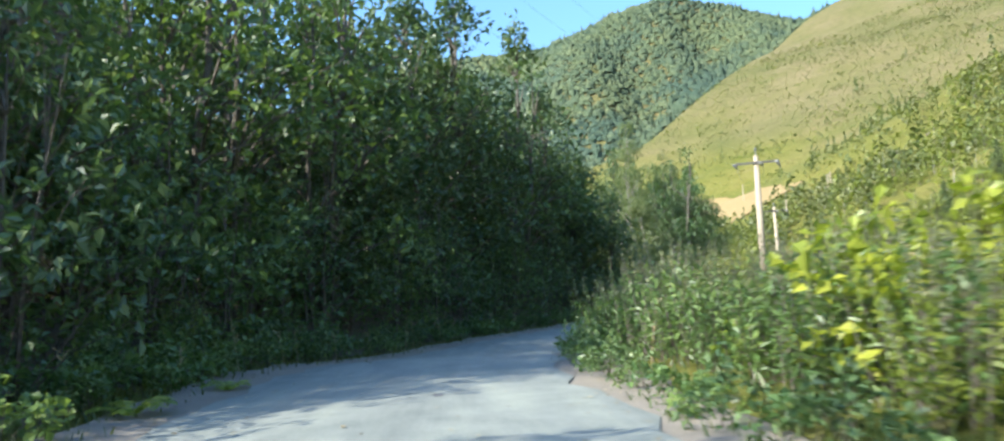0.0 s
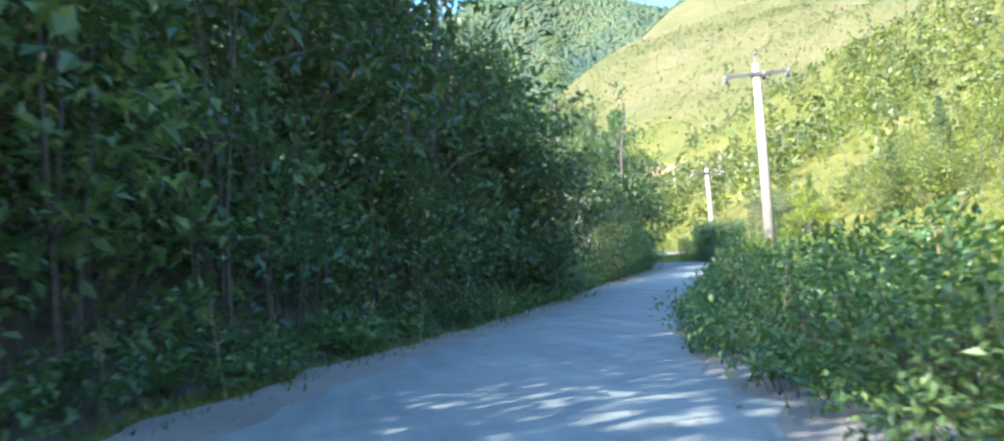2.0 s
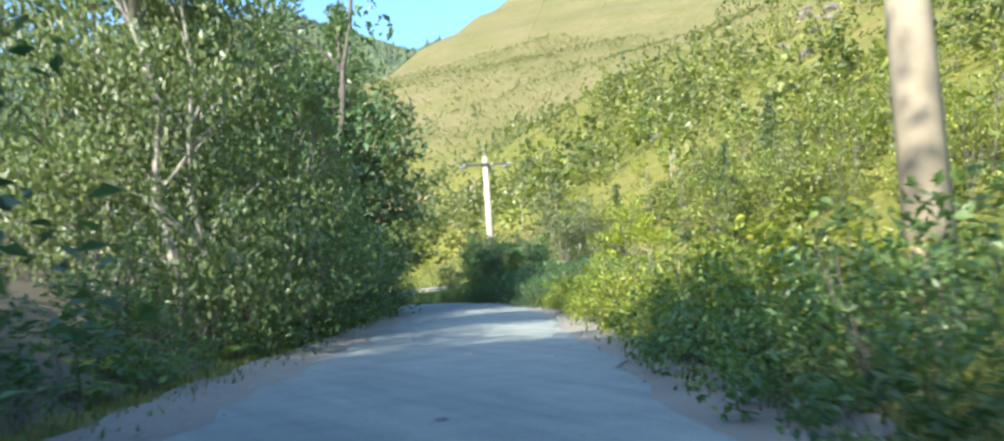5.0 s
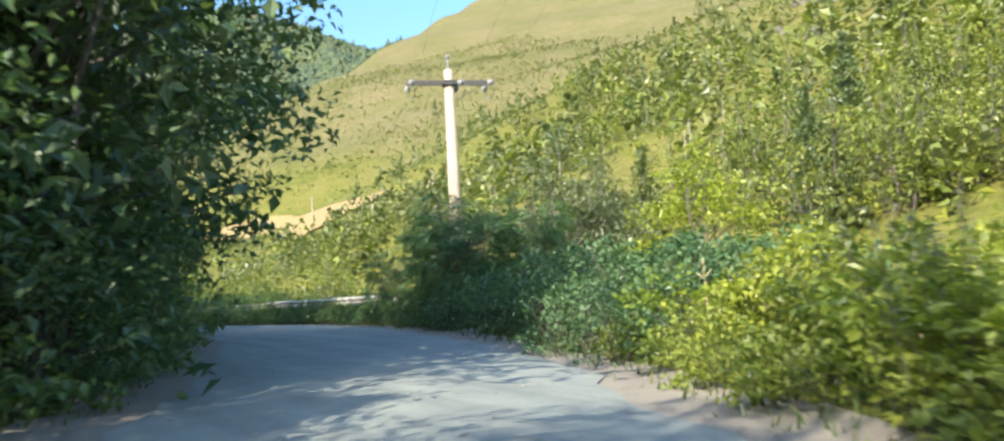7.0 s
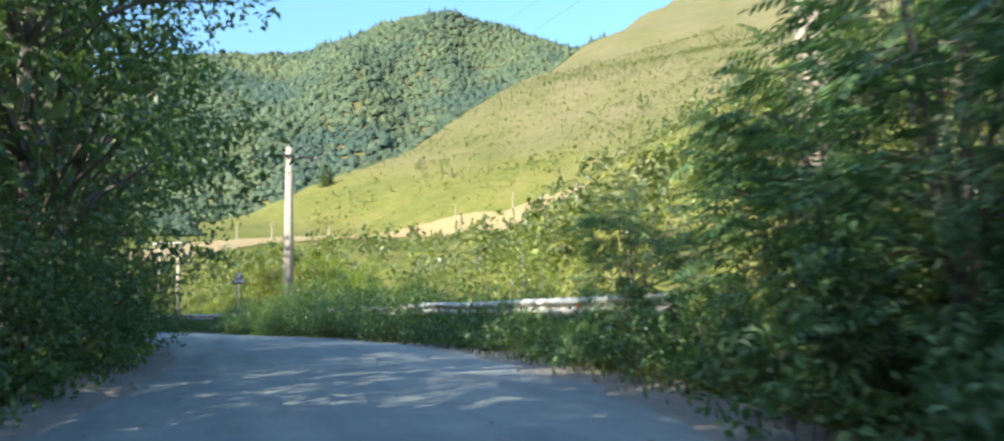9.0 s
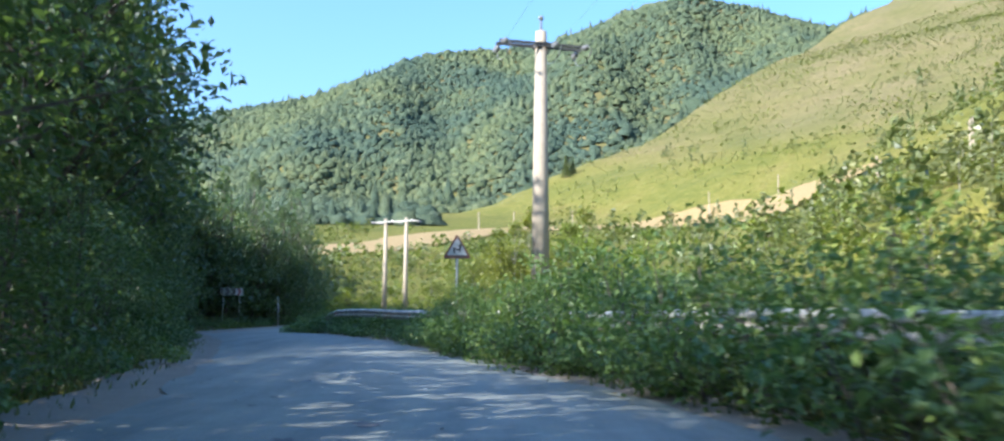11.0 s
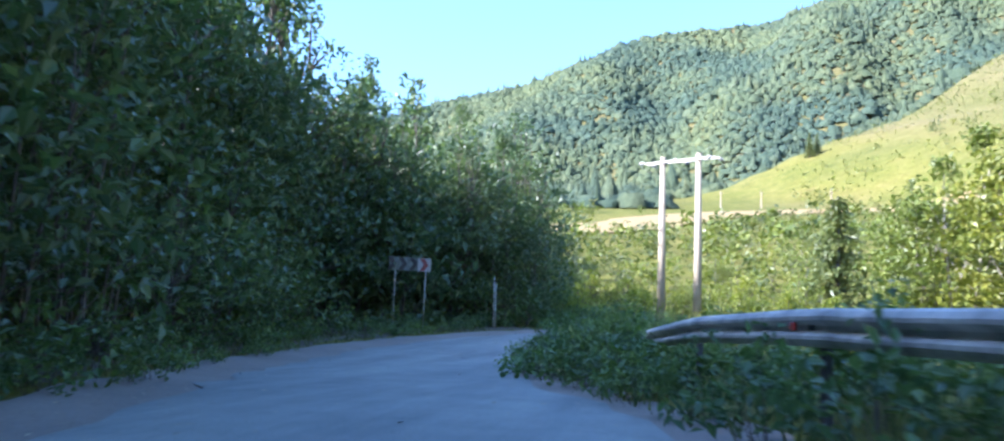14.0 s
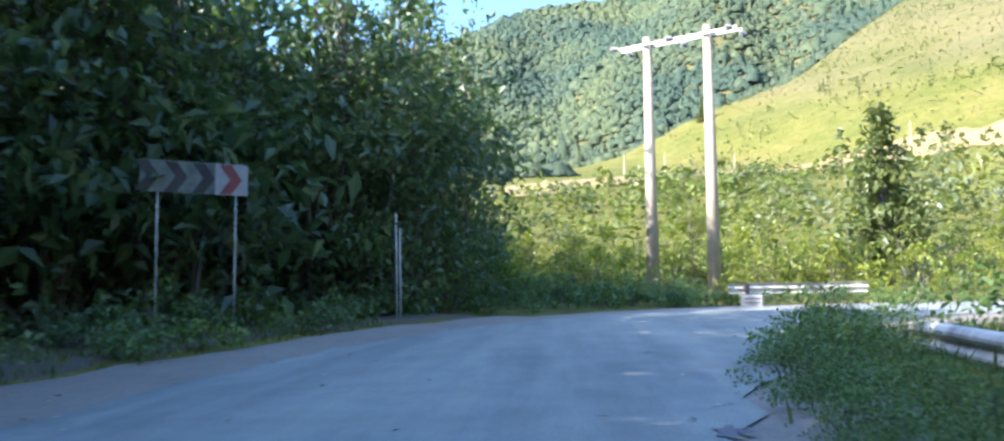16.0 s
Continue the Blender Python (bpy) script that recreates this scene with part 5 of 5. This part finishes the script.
def verge_places(n, side, d0, d1, s0, s1, seed):
    rg = np.random.default_rng(seed)
    k = rg.integers(int(np.argmin(np.abs(RS - 48.5 - s0))), int(np.argmin(np.abs(RS - 48.5 - s1))), n)
    d = d0 + (d1 - d0) * rg.uniform(0, 1, n) ** 1.3
    o = np.where(side < 0, RL[k, 3] - d, RL[k, 4] + d)
    xy = RL[k, :2] + RN[k] * o[:, None] + rg.uniform(-0.45, 0.45, (n, 2))
    return np.column_stack([xy, land(xy[:, 0], xy[:, 1]) - 0.02])


blades("verge_grass", verge_places(22000, -1, 0.75, 3.4, 3, 152, 1), 0.15, GRASS, "rough grass on the shady verge below the wood", 2)
blades("verge_grass", verge_places(9000, -1, 1.7, 4.6, 152, 186, 5), 0.15, GRASS, "short rough grass beside the bend", 6)
blades("verge_grass", verge_places(24000, 1, 0.5, 4.0, -6, 190, 3), 0.2, GRASS, "rough grass on the verge beside the shrubs", 4)


def forest_floor():
    """Dark leaf litter under the wood."""
    V, F, cols = [], [], 15
    ks = [k for k in range(0, len(RL), 2) if RL[k, 1] < 184]
    for k in ks:
        for c in range(cols):
            o = RL[k, 3] - (float(np.interp(RS[k] - 48.5, [0, 148, 166, 180], [0.6, 0.55, 0.85, 0.8])) + c * 1.15 + 0.4 * noise.noise((RS[k] * 0.9, c, 0)))
            p = RL[k, :2] + RN[k] * o
            V.append((p[0], p[1], float(land(p[0], p[1])[0]) + (0.055 if c else -0.12)))
    for r in range(len(ks) - 1):
        for c in range(cols - 1):
            i = r * cols + c
            F.append((i, i + cols, i + cols + 1, i + 1))
    tagged(new("forest_floor", mesh_of("forest_floor", V, F, LITTER, True)), "dark leaf litter on the bank under the trees", "forest floor", kind="structure")


LITTER = soil_material("leaf_litter", (0.050, 0.045, 0.028), (0.110, 0.095, 0.058), (0.155, 0.125, 0.075))
forest_floor()


def canopy(name, places, sizes, cards, material, label, category, seed, leaf=0.5):
    """Many distant crowns: each a heap of ragged leaf masses, joined as one."""
    rg = np.random.default_rng(seed)
    P = np.repeat(np.asarray(places), cards, 0)
    S = np.repeat(np.asarray(sizes), cards)
    d = rg.normal(0, 1, P.shape)
    d /= np.linalg.norm(d, axis=1)[:, None]
    d[:, 2] = np.where(rg.uniform(0, 1, len(d)) < 0.6, np.abs(d[:, 2]), d[:, 2])
    c = P + d * (S * rg.uniform(0.25, 0.52, len(S)))[:, None] * (0.85, 0.85, 1.15) + np.stack([0 * S, 0 * S, S * 0.5], 1)
    V, F = leaves(c, 1.0, rg, wide=0.85, droop=0.1, flat=0.35)
    V = V.reshape(-1, 4, 3)
    V = (V - c[:, None]) * (S * leaf)[:, None, None] + c[:, None]
    return tagged(new(name, mesh_of(name, V.reshape(-1, 3), F, material)), label, category, kind="stuff")


def scatter(n, xr, yr, keep, seed):
    rg = np.random.default_rng(seed)
    x, y = rg.uniform(*xr, n), rg.uniform(*yr, n)
    z = land(x, y)
    k = keep(x, y, z, rg)
    return np.stack([x, y, z], 1)[k]


def on_mountain(x, y, z, rg):
    q = ridge_side(x, y)
    r = np.hypot(x - 24, y - 104)
    b = np.degrees(np.arctan2(-(x - 24), y - 104))
    return (r < 1060) & (b > -26) & (b < 26) & (((r > 470) & (q > 8) & (z > 20)) | ((x < 30 - (y - 330) * 0.12) & (y > 425) & (x > -160)))


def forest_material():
    """Closed canopy seen from afar: each crown its own hazed green, with leaf masses and shaded gaps mottled into the
    colour.
    """
    m, nt, p = mat("leaf_forest_hazed")
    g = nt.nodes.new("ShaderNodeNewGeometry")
    # Haze put into the colour: greens lightened, and bluish in the darker stands.
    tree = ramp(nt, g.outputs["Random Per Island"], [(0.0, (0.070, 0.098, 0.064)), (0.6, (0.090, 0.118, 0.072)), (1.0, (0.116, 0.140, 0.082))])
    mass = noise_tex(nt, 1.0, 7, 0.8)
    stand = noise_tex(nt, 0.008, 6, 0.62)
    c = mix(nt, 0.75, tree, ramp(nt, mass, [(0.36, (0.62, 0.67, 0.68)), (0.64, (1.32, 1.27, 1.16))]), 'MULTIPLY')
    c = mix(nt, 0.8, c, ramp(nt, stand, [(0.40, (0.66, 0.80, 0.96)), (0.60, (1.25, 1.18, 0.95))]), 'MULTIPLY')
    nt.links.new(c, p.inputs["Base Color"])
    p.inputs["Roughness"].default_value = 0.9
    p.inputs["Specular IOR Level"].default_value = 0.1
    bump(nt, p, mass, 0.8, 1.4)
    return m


LEAF_FOREST_HAZED = forest_material()


def crowns(name, places, sizes, material, label, category, seed):
    """Distant closed canopy: rough domes and pointed firs, joined as one."""
    rg = np.random.default_rng(seed)
    n = len(places)
    fir = rg.uniform(0, 1, n) < 0.09
    S = np.asarray(sizes)
    k = 4
    a = np.linspace(0, 2 * np.pi, k, endpoint=False)[None] + rg.uniform(0, 6.28, n)[:, None]
    rings = []
    for zf, rf in ((0.0, 0.66), (0.38, 0.56)):
        r = S[:, None] * np.where(fir[:, None], rf * (0.75 if zf < 0.3 else 0.5), rf) * rg.uniform(0.55, 1.35, (n, k))
        z = S[:, None] * zf * np.where(fir[:, None], 1.5, 1.0) * rg.uniform(0.65, 1.35, (n, k))
        rings.append(np.stack([np.cos(a) * r, np.sin(a) * r, z], -1))
    top = np.stack([S * rg.normal(0, 0.06, n), S * rg.normal(0, 0.06, n), S * np.where(fir, 1.6, rg.uniform(0.52, 0.84, n))], -1)[:, None]
    V = np.concatenate([*rings, top], 1) + np.asarray(places)[:, None]
    F3, F4 = [], []
    i0 = np.arange(n) * (2 * k + 1)
    for j in range(k):
        m = (j + 1) % k
        F4.append(np.stack([i0 + j, i0 + m, i0 + k + m, i0 + k + j], 1))
        F3.append(np.stack([i0 + k + j, i0 + k + m, i0 + 2 * k], 1))
    faces = [tuple(f) for f in np.concatenate(F4).tolist()] + [tuple(f) for f in np.concatenate(F3).tolist()]
    return tagged(new(name, mesh_of(name, V.reshape(-1, 3), faces, material, True)), label, category, kind="stuff")


W1 = scatter(62000, (-420, 500), (420, 1160), on_mountain, 3)
crowns("far_woods", W1, 3.0 + np.random.default_rng(4).gamma(2.0, 0.95, len(W1)), LEAF_FOREST_HAZED, "dense mixed forest covering the distant mountain", "forest", 5)


def lumps(x, y, size, seed):
    """Smooth random field between 0 and 1."""
    g = np.random.default_rng(seed).uniform(0, 1, (64, 64))
    u, v = np.mod(x / size, 63), np.mod(y / size, 63)
    i, j = u.astype(int), v.astype(int)
    fu, fv = u - i, v - j
    fu, fv = fu * fu * (3 - 2 * fu), fv * fv * (3 - 2 * fv)
    return (g[i, j] * (1 - fu) + g[i + 1, j] * fu) * (1 - fv) + (g[i, j + 1] * (1 - fu) + g[i + 1, j + 1] * fu) * fv


def scrubby(x, y, z, rg):
    """Scrub: thick on the lower slope beside the road, thin on the spur's meadow, low tufts again towards the crest."""
    d = 0.6 * lumps(x, y, 34, 1) + 0.4 * lumps(x, y, 11, 2)
    side = np.interp(y, [230, 330], [1.0, 0.0])
    want = np.interp(z, [0, 15, 50, 130], [0.74, 0.68, 0.56, 0.54]) * side + np.interp(z, [20, 70, 130], [0.30, 0.36, 0.55]) * (1 - side)
    return (d < want * rg.uniform(0.7, 1.25, len(x))) & (ridge_side(x, y) < 0) & ~near_track(x, y, 11.0)


def slope_trees(name, places, heights, cards, width, material, label, seed, stem=True, cone=False):
    """Distant slim trees: a ragged crown of leaf masses round a thin pale stem, joined as one."""
    rg = np.random.default_rng(seed)
    n = len(places)
    P, H = np.repeat(np.asarray(places), cards, 0), np.repeat(np.asarray(heights), cards)
    u = rg.uniform(0.04 if cone else 0.16, 1.0, len(H))
    prof = (1 - u) * 1.15 + 0.04 if cone else np.sin(np.clip(u * 0.86 + 0.16, 0, 1) * np.pi) ** 0.7
    r = H * width * prof * rg.uniform(0.2, 1.0, len(H)) ** 0.5
    lop = rg.uniform(0, 6.28, n)
    a = rg.uniform(0, 6.28, len(H))
    r = r * (1 + 0.35 * np.cos(a - np.repeat(lop, cards)) + 0.25 * np.cos(2 * a + u * 9 + np.repeat(lop * 3, cards)))
    c = P + np.stack([r * np.cos(a), r * np.sin(a), H * u - (0.3 * r if cone else 0)], 1)
    V, F = leaves(c, 1.0, rg, wide=0.75, droop=0.3, flat=0.5)
    V = (V.reshape(-1, 4, 3) - c[:, None]) * (0.95 * H / cards ** 0.5)[:, None, None] + c[:, None]
    ob = tagged(new(name, mesh_of(name, V.reshape(-1, 3), F, material)), label, "scrub", kind="stuff")
    if stem:
        pieces = [tube([p - (0, 0, 0.3), p + (0.05 * h * math.cos(w), 0.05 * h * math.sin(w), h * 0.85)], [0.008 * h + 0.02, 0.015], 3) for p, h, w in list(zip(np.asarray(places), heights, lop))[::6]]
        tagged(part("stem", mesh_of("stem", *join(pieces), BARK_PALE), ob, "thin pale stems"), kind="stuff")
    return ob


W2 = scatter(30000, (52, 430), (30, 760), scrubby, 8)
W2S = np.random.default_rng(9).gamma(3.0, 0.36, len(W2)) + 0.4
W2S *= np.interp(W2[:, 2], [0, 30, 100], [1.35, 1.0, 0.85])
NEAR = (W2[:, 0] < 115) & (W2[:, 1] < 240)
KIND = np.random.default_rng(19).uniform(0, 1, len(W2)) + 0.35 * (lumps(W2[:, 0], W2[:, 1], 26, 6) - 0.5)
for lo, hi, m, words in ((-1, 0.42, LEAF_VALLEY, "yellow-green"), (0.42, 0.78, LEAF_SLOPE, "dark green"), (0.78, 2, LEAF_GREY, "grey-green")):
    k = (KIND > lo) & (KIND <= hi)
    canopy("hillside_scrub", W2[NEAR & k], W2S[NEAR & k] * 1.1, 22, m, words + " bushes on the lower grassy slope", "scrub", 10, 0.24)
    canopy("hillside_scrub", W2[~NEAR & k], W2S[~NEAR & k], 8, m, words + " scattered bushes on the grassy hillside", "scrub", 11, 0.40)


W6 = scatter(20000, (60, 420), (150, 780), lambda x, y, z, rg: (ridge_side(x, y) < -2) & ~near_track(x, y, 10.0) & (rg.uniform(0, 1, len(x)) < np.interp(z, [10, 60, 120], [0.25, 0.55, 1.0]) * (0.3 + 1.2 * lumps(x, y, 18, 23))), 24)
canopy("hillside_scrub", W6, np.random.default_rng(25).gamma(3, 0.3, len(W6)) + 0.35, 4, LEAF_SLOPE, "small dark tufts and bushes dotted over the dry hillside", "scrub", 26, 0.5)


def groves(x, y, z, rg):
    d = 0.65 * lumps(x, y, 30, 14) + 0.35 * lumps(x, y, 9, 15)
    return (d > np.interp(z, [0, 18, 60, 100], [0.42, 0.48, 0.56, 0.70]) + np.interp(y, [200, 250, 330, 420], [0, 0.10, 0.2, 0.4])) & ~near_track(x, y, 22.0) & (ridge_side(x, y) < -10)


W4 = scatter(3000, (58, 240), (40, 400), groves, 31)
W4H = np.random.default_rng(32).gamma(9, 0.52, len(W4)) + 1.0
W4K = np.random.default_rng(33).integers(0, 3, len(W4))
for j, (m, words) in enumerate(((LEAF_VALLEY, "slim sunlit young trees on the hillside"), (LEAF_SLOPE, "slim dark green trees on the hillside"), (LEAF_GREY, "slim grey-green birches on the hillside"))):
    slope_trees("hillside_trees", W4[W4K == j], W4H[W4K == j], 48, 0.30, m, words, 34 + j)
W5 = scatter(420, (75, 300), (60, 560), lambda x, y, z, rg: (lumps(x, y, 40, 17) > np.interp(y, [250, 400], [0.40, 0.70])) & (ridge_side(x, y) < -6) & ~near_track(x, y, 12.0), 41)
slope_trees("hillside_trees", W5, np.random.default_rng(42).gamma(8, 0.55, len(W5)) + 1.5, 60, 0.22, LEAF_SPRUCE, "small dark conifers scattered on the hillside", 43, stem=False, cone=True)


def hill_rock(x, y, size, seed):
    """Pale weathered outcrop with broken faces."""
    rg = np.random.default_rng(seed)
    bm = bmesh.new()
    bmesh.ops.create_icosphere(bm, subdivisions=2, radius=1.0)
    for v in bm.verts:
        n_ = noise.noise(v.co * 1.3 + Vector((seed * 3.1, 0, 0)))
        v.co *= 1 + 0.55 * n_ + rg.uniform(-0.08, 0.08)
    ob = new("hill_rock", bm_mesh("hill_rock", bm, ROCK))
    ob.matrix_basis = pose(x, y, float(land(x, y)[0]) + 0.1 * size, rg.uniform(-20, 20), rg.uniform(-20, 20), rg.uniform(0, 360)) @ Matrix.Diagonal((size, size * 0.8, size * 0.7, 1))
    return tagged(ob, "pale grey weathered rock outcrop on the hillside", "rock", "rocks on the hillside")


ROCK = plain("weathered_rock", (0.140, 0.125, 0.090), 0.95, 0, 0.5, 0.5, 0.2)
for k in range(26):
    hill_rock(rng.normal(172, 10), rng.normal(196, 13), rng.gamma(3, 0.45) + 0.4, 700 + k)
for k in range(24):
    y = rng.uniform(90, 250)
    x = rng.uniform(110, 230)
    if ridge_side(x, y) < -12:
        hill_rock(x, y, rng.gamma(2, 0.45) + 0.3, 740 + k)

W3 = scatter(5600, (-45, 105), (205, 410), lambda x, y, z, rg: (x > -35) & ~((x > 4) & (x < 36) & (y < 212)) & ~near_track(x, y, 13.0) & ~((y > 300) & (x > 0) & near_track(x, y + 10, 14.0)) & (lumps(x, y, 22, 5) > np.interp(y, [205, 260, 410], [0.1, 0.35, 0.75])), 12)
W3S = np.random.default_rng(13).gamma(1.7, 0.66, len(W3)) + 0.45
W3S = np.minimum(W3S, np.interp(W3[:, 1], [205, 240], [1.7, 4.0]))
CLOSE = W3[:, 1] < 262
W3K = np.random.default_rng(16).uniform(0, 1, len(W3))
for lo, hi, m, words in ((-1, 0.5, LEAF_VALLEY, "sunlit yellow-green"), (0.5, 0.8, LEAF_SLOPE, "dark green"), (0.8, 2, LEAF_GREY, "grey-green")):
    k = (W3K > lo) & (W3K <= hi)
    canopy("valley_scrub", W3[CLOSE & k], W3S[CLOSE & k], 46, m, words + " thicket on the valley floor beyond the bend", "scrub", 14, 0.17)
    canopy("valley_scrub", W3[~CLOSE & k], W3S[~CLOSE & k], 18, m, words + " thicket on the rising valley floor", "scrub", 15, 0.27)


# ---------------------------------------------------------------- ferns, road wear and litter
def make_fern(seed, n_frond, length, material, label):
    """Arching fronds with paired leaflets that shorten towards the tip."""
    rg = np.random.default_rng(seed)
    root = new("fern")
    for f in range(n_frond):
        a = 2 * math.pi * f / n_frond + rg.uniform(-0.3, 0.3)
        L = length * rg.uniform(0.75, 1.15)
        V, F, spine = [], [], []
        for u in np.linspace(0, 1, 13):
            r = L * 0.72 * u
            spine.append(np.array([r * math.cos(a), r * math.sin(a), L * (0.85 * u - 0.62 * u * u)]))
        side = np.array([-math.sin(a), math.cos(a), 0])
        for i in range(1, 12):
            w = L * 0.24 * math.sin(math.pi * min(1, 0.18 + 0.82 * (1 - i / 12.5)))
            t = (spine[i + 1] - spine[i - 1]) / np.linalg.norm(spine[i + 1] - spine[i - 1])
            for sg in (-1, 1):
                b = spine[i]
                tip = b + sg * side * w + t * w * 0.35 - (0, 0, w * 0.25)
                k = len(V)
                V += [b - t * 0.018, tip, b + t * 0.03, (b + tip) / 2 + t * 0.03]
                F += [(k, k + 1, k + 3), (k, k + 3, k + 2)]
        tv, tf = tube(spine, np.linspace(0.006, 0.002, 13), 3)
        V, F = join([(V, F), (tv, tf)])
        part("frond", mesh_of("frond", V, F, material), root)
    return tagged(root, label, "fern")


FERN = make_fern(3, 8, 0.95, LEAF_SHRUB, "green fern arching over the verge")
# Second copy of the fern, sunlight put into a brighter leaf colour.
FERN_LIT = make_fern(4, 7, 0.8, LEAF_LIME, "yellow-green fern with sunlight put into its leaf colour")
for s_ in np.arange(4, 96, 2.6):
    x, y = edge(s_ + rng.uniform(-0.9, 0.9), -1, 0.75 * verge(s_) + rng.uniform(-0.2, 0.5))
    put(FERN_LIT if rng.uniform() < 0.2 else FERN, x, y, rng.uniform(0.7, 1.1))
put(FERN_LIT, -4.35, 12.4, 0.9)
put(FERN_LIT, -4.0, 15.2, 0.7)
take_away(FERN)
take_away(FERN_LIT)


def stalk(x, y, h, seed):
    """Dry flower stalk with a few side shoots."""
    rg = np.random.default_rng(seed)
    pieces = [tube([(0, 0, -0.05), (0.02, 0.01, h * 0.5), (0.05, 0.0, h)], [0.009, 0.007, 0.004], 4)]
    for k in range(6):
        z = h * rg.uniform(0.45, 0.98)
        a = rg.uniform(0, 6.28)
        pieces.append(tube([(0.03, 0, z), (0.03 + 0.09 * math.cos(a), 0.09 * math.sin(a), z + 0.08)], [0.005, 0.008], 3))
    ob = new("dry_stalk", mesh_of("dry_stalk", *join(pieces), DRY))
    ob.matrix_basis = pose(x, y, float(land(x, y)[0]), rg.uniform(-12, 12), rg.uniform(-12, 12), 0)
    return tagged(ob, "dry brown flower stalk on the verge", "stalk", "dry stalks")


DRY = plain("dry_stem", (0.36, 0.29, 0.16), 0.9, 0, 0.3, 20)
for k, s_ in enumerate(np.arange(6, 60, 2.3)):
    x, y = edge(s_, -1, 1.0 + rng.uniform(-0.2, 0.6))
    stalk(x, y, rng.uniform(0.6, 1.1), 300 + k)
for k, s_ in enumerate(np.arange(6, 90, 2.9)):
    x, y = edge(s_, 1, 1.0 + rng.uniform(-0.2, 1.2))
    stalk(x, y, rng.uniform(0.9, 1.6), 400 + k)


def road_height(k, off):
    u = (off - RL[k, 3]) / (RL[k, 4] - RL[k, 3])
    return RL[k, 2] + 0.035 * (1 - (2 * u - 1) ** 2)


def road_patch(s_, off, size, seed):
    """Worn hole or tar repair: a thin ragged plate flush with the asphalt."""
    rg = np.random.default_rng(seed)
    k = int(np.argmin(np.abs(RS - 48.5 - s_)))
    n = 16
    V, F = [], []
    t, nn = RT[k], RN[k]
    zc = road_height(k, off) + 0.006
    V.append((*(RL[k, :2] + nn * off), zc + 0.001))
    for j in range(n):
        a = 2 * math.pi * j / n
        r = size * rg.uniform(0.3, 1.2)
        p = RL[k, :2] + nn * (off + 0.55 * r * math.sin(a)) + t * r * math.cos(a)
        V.append((p[0], p[1], zc - 0.002))
    F = [(0, 1 + j, 1 + (j + 1) % n) for j in range(n)]
    ob = new("road_patch", mesh_of("road_patch", V, F, PATCH))
    return tagged(ob, "dark ragged patch of worn tar in the asphalt", "road patch", "patches in the road")


for k in range(26):
    s_ = rng.uniform(8, 182)
    road_patch(s_, rng.uniform(-1.7, 1.3), rng.uniform(0.06, 0.2), 500 + k)
for k, (s_, off) in enumerate(((50.5, -0.4), (51.3, 0.1), (51.9, -0.7), (124.8, -0.8), (125.6, -0.2), (171, -0.3), (171.7, 0.5), (172.5, 0.1), (176, 1.2))):
    road_patch(s_, off, 0.24, 600 + k)


def litter():
    """Fallen leaves, twigs and stones, thickest along the edges."""
    rg = np.random.default_rng(21)
    n = 5200
    k = rg.integers(50, len(RL) - 40, n)
    u = np.where(rg.uniform(0, 1, n) < 0.5, rg.beta(0.5, 4, n), 1 - rg.beta(0.5, 4, n))
    off = RL[k, 3] - 0.5 + (RL[k, 4] - RL[k, 3] + 1.0) * u
    xy = RL[k, :2] + RN[k] * off[:, None] + rg.uniform(-0.4, 0.4, (n, 2))
    uu = np.clip((off - RL[k, 3]) / (RL[k, 4] - RL[k, 3]), 0, 1)
    z = RL[k, 2] + 0.035 * (1 - (2 * uu - 1) ** 2) + 0.012
    V, F = leaves(np.column_stack([xy, z]), 0.075, rg, wide=0.6, droop=0.0, flat=0.15)
    V[:, 2] = np.repeat(z, 4) + (V[:, 2] - np.repeat(z, 4)) * 0.25
    tagged(new("fallen_leaves", mesh_of("fallen_leaves", V, F, FALLEN)), "fallen leaves and twigs scattered on the road", "leaf litter", kind="stuff")


FALLEN = leaf_material("fallen_leaf", (0.10, 0.075, 0.035), (0.42, 0.33, 0.17), thin=0.05)
litter()
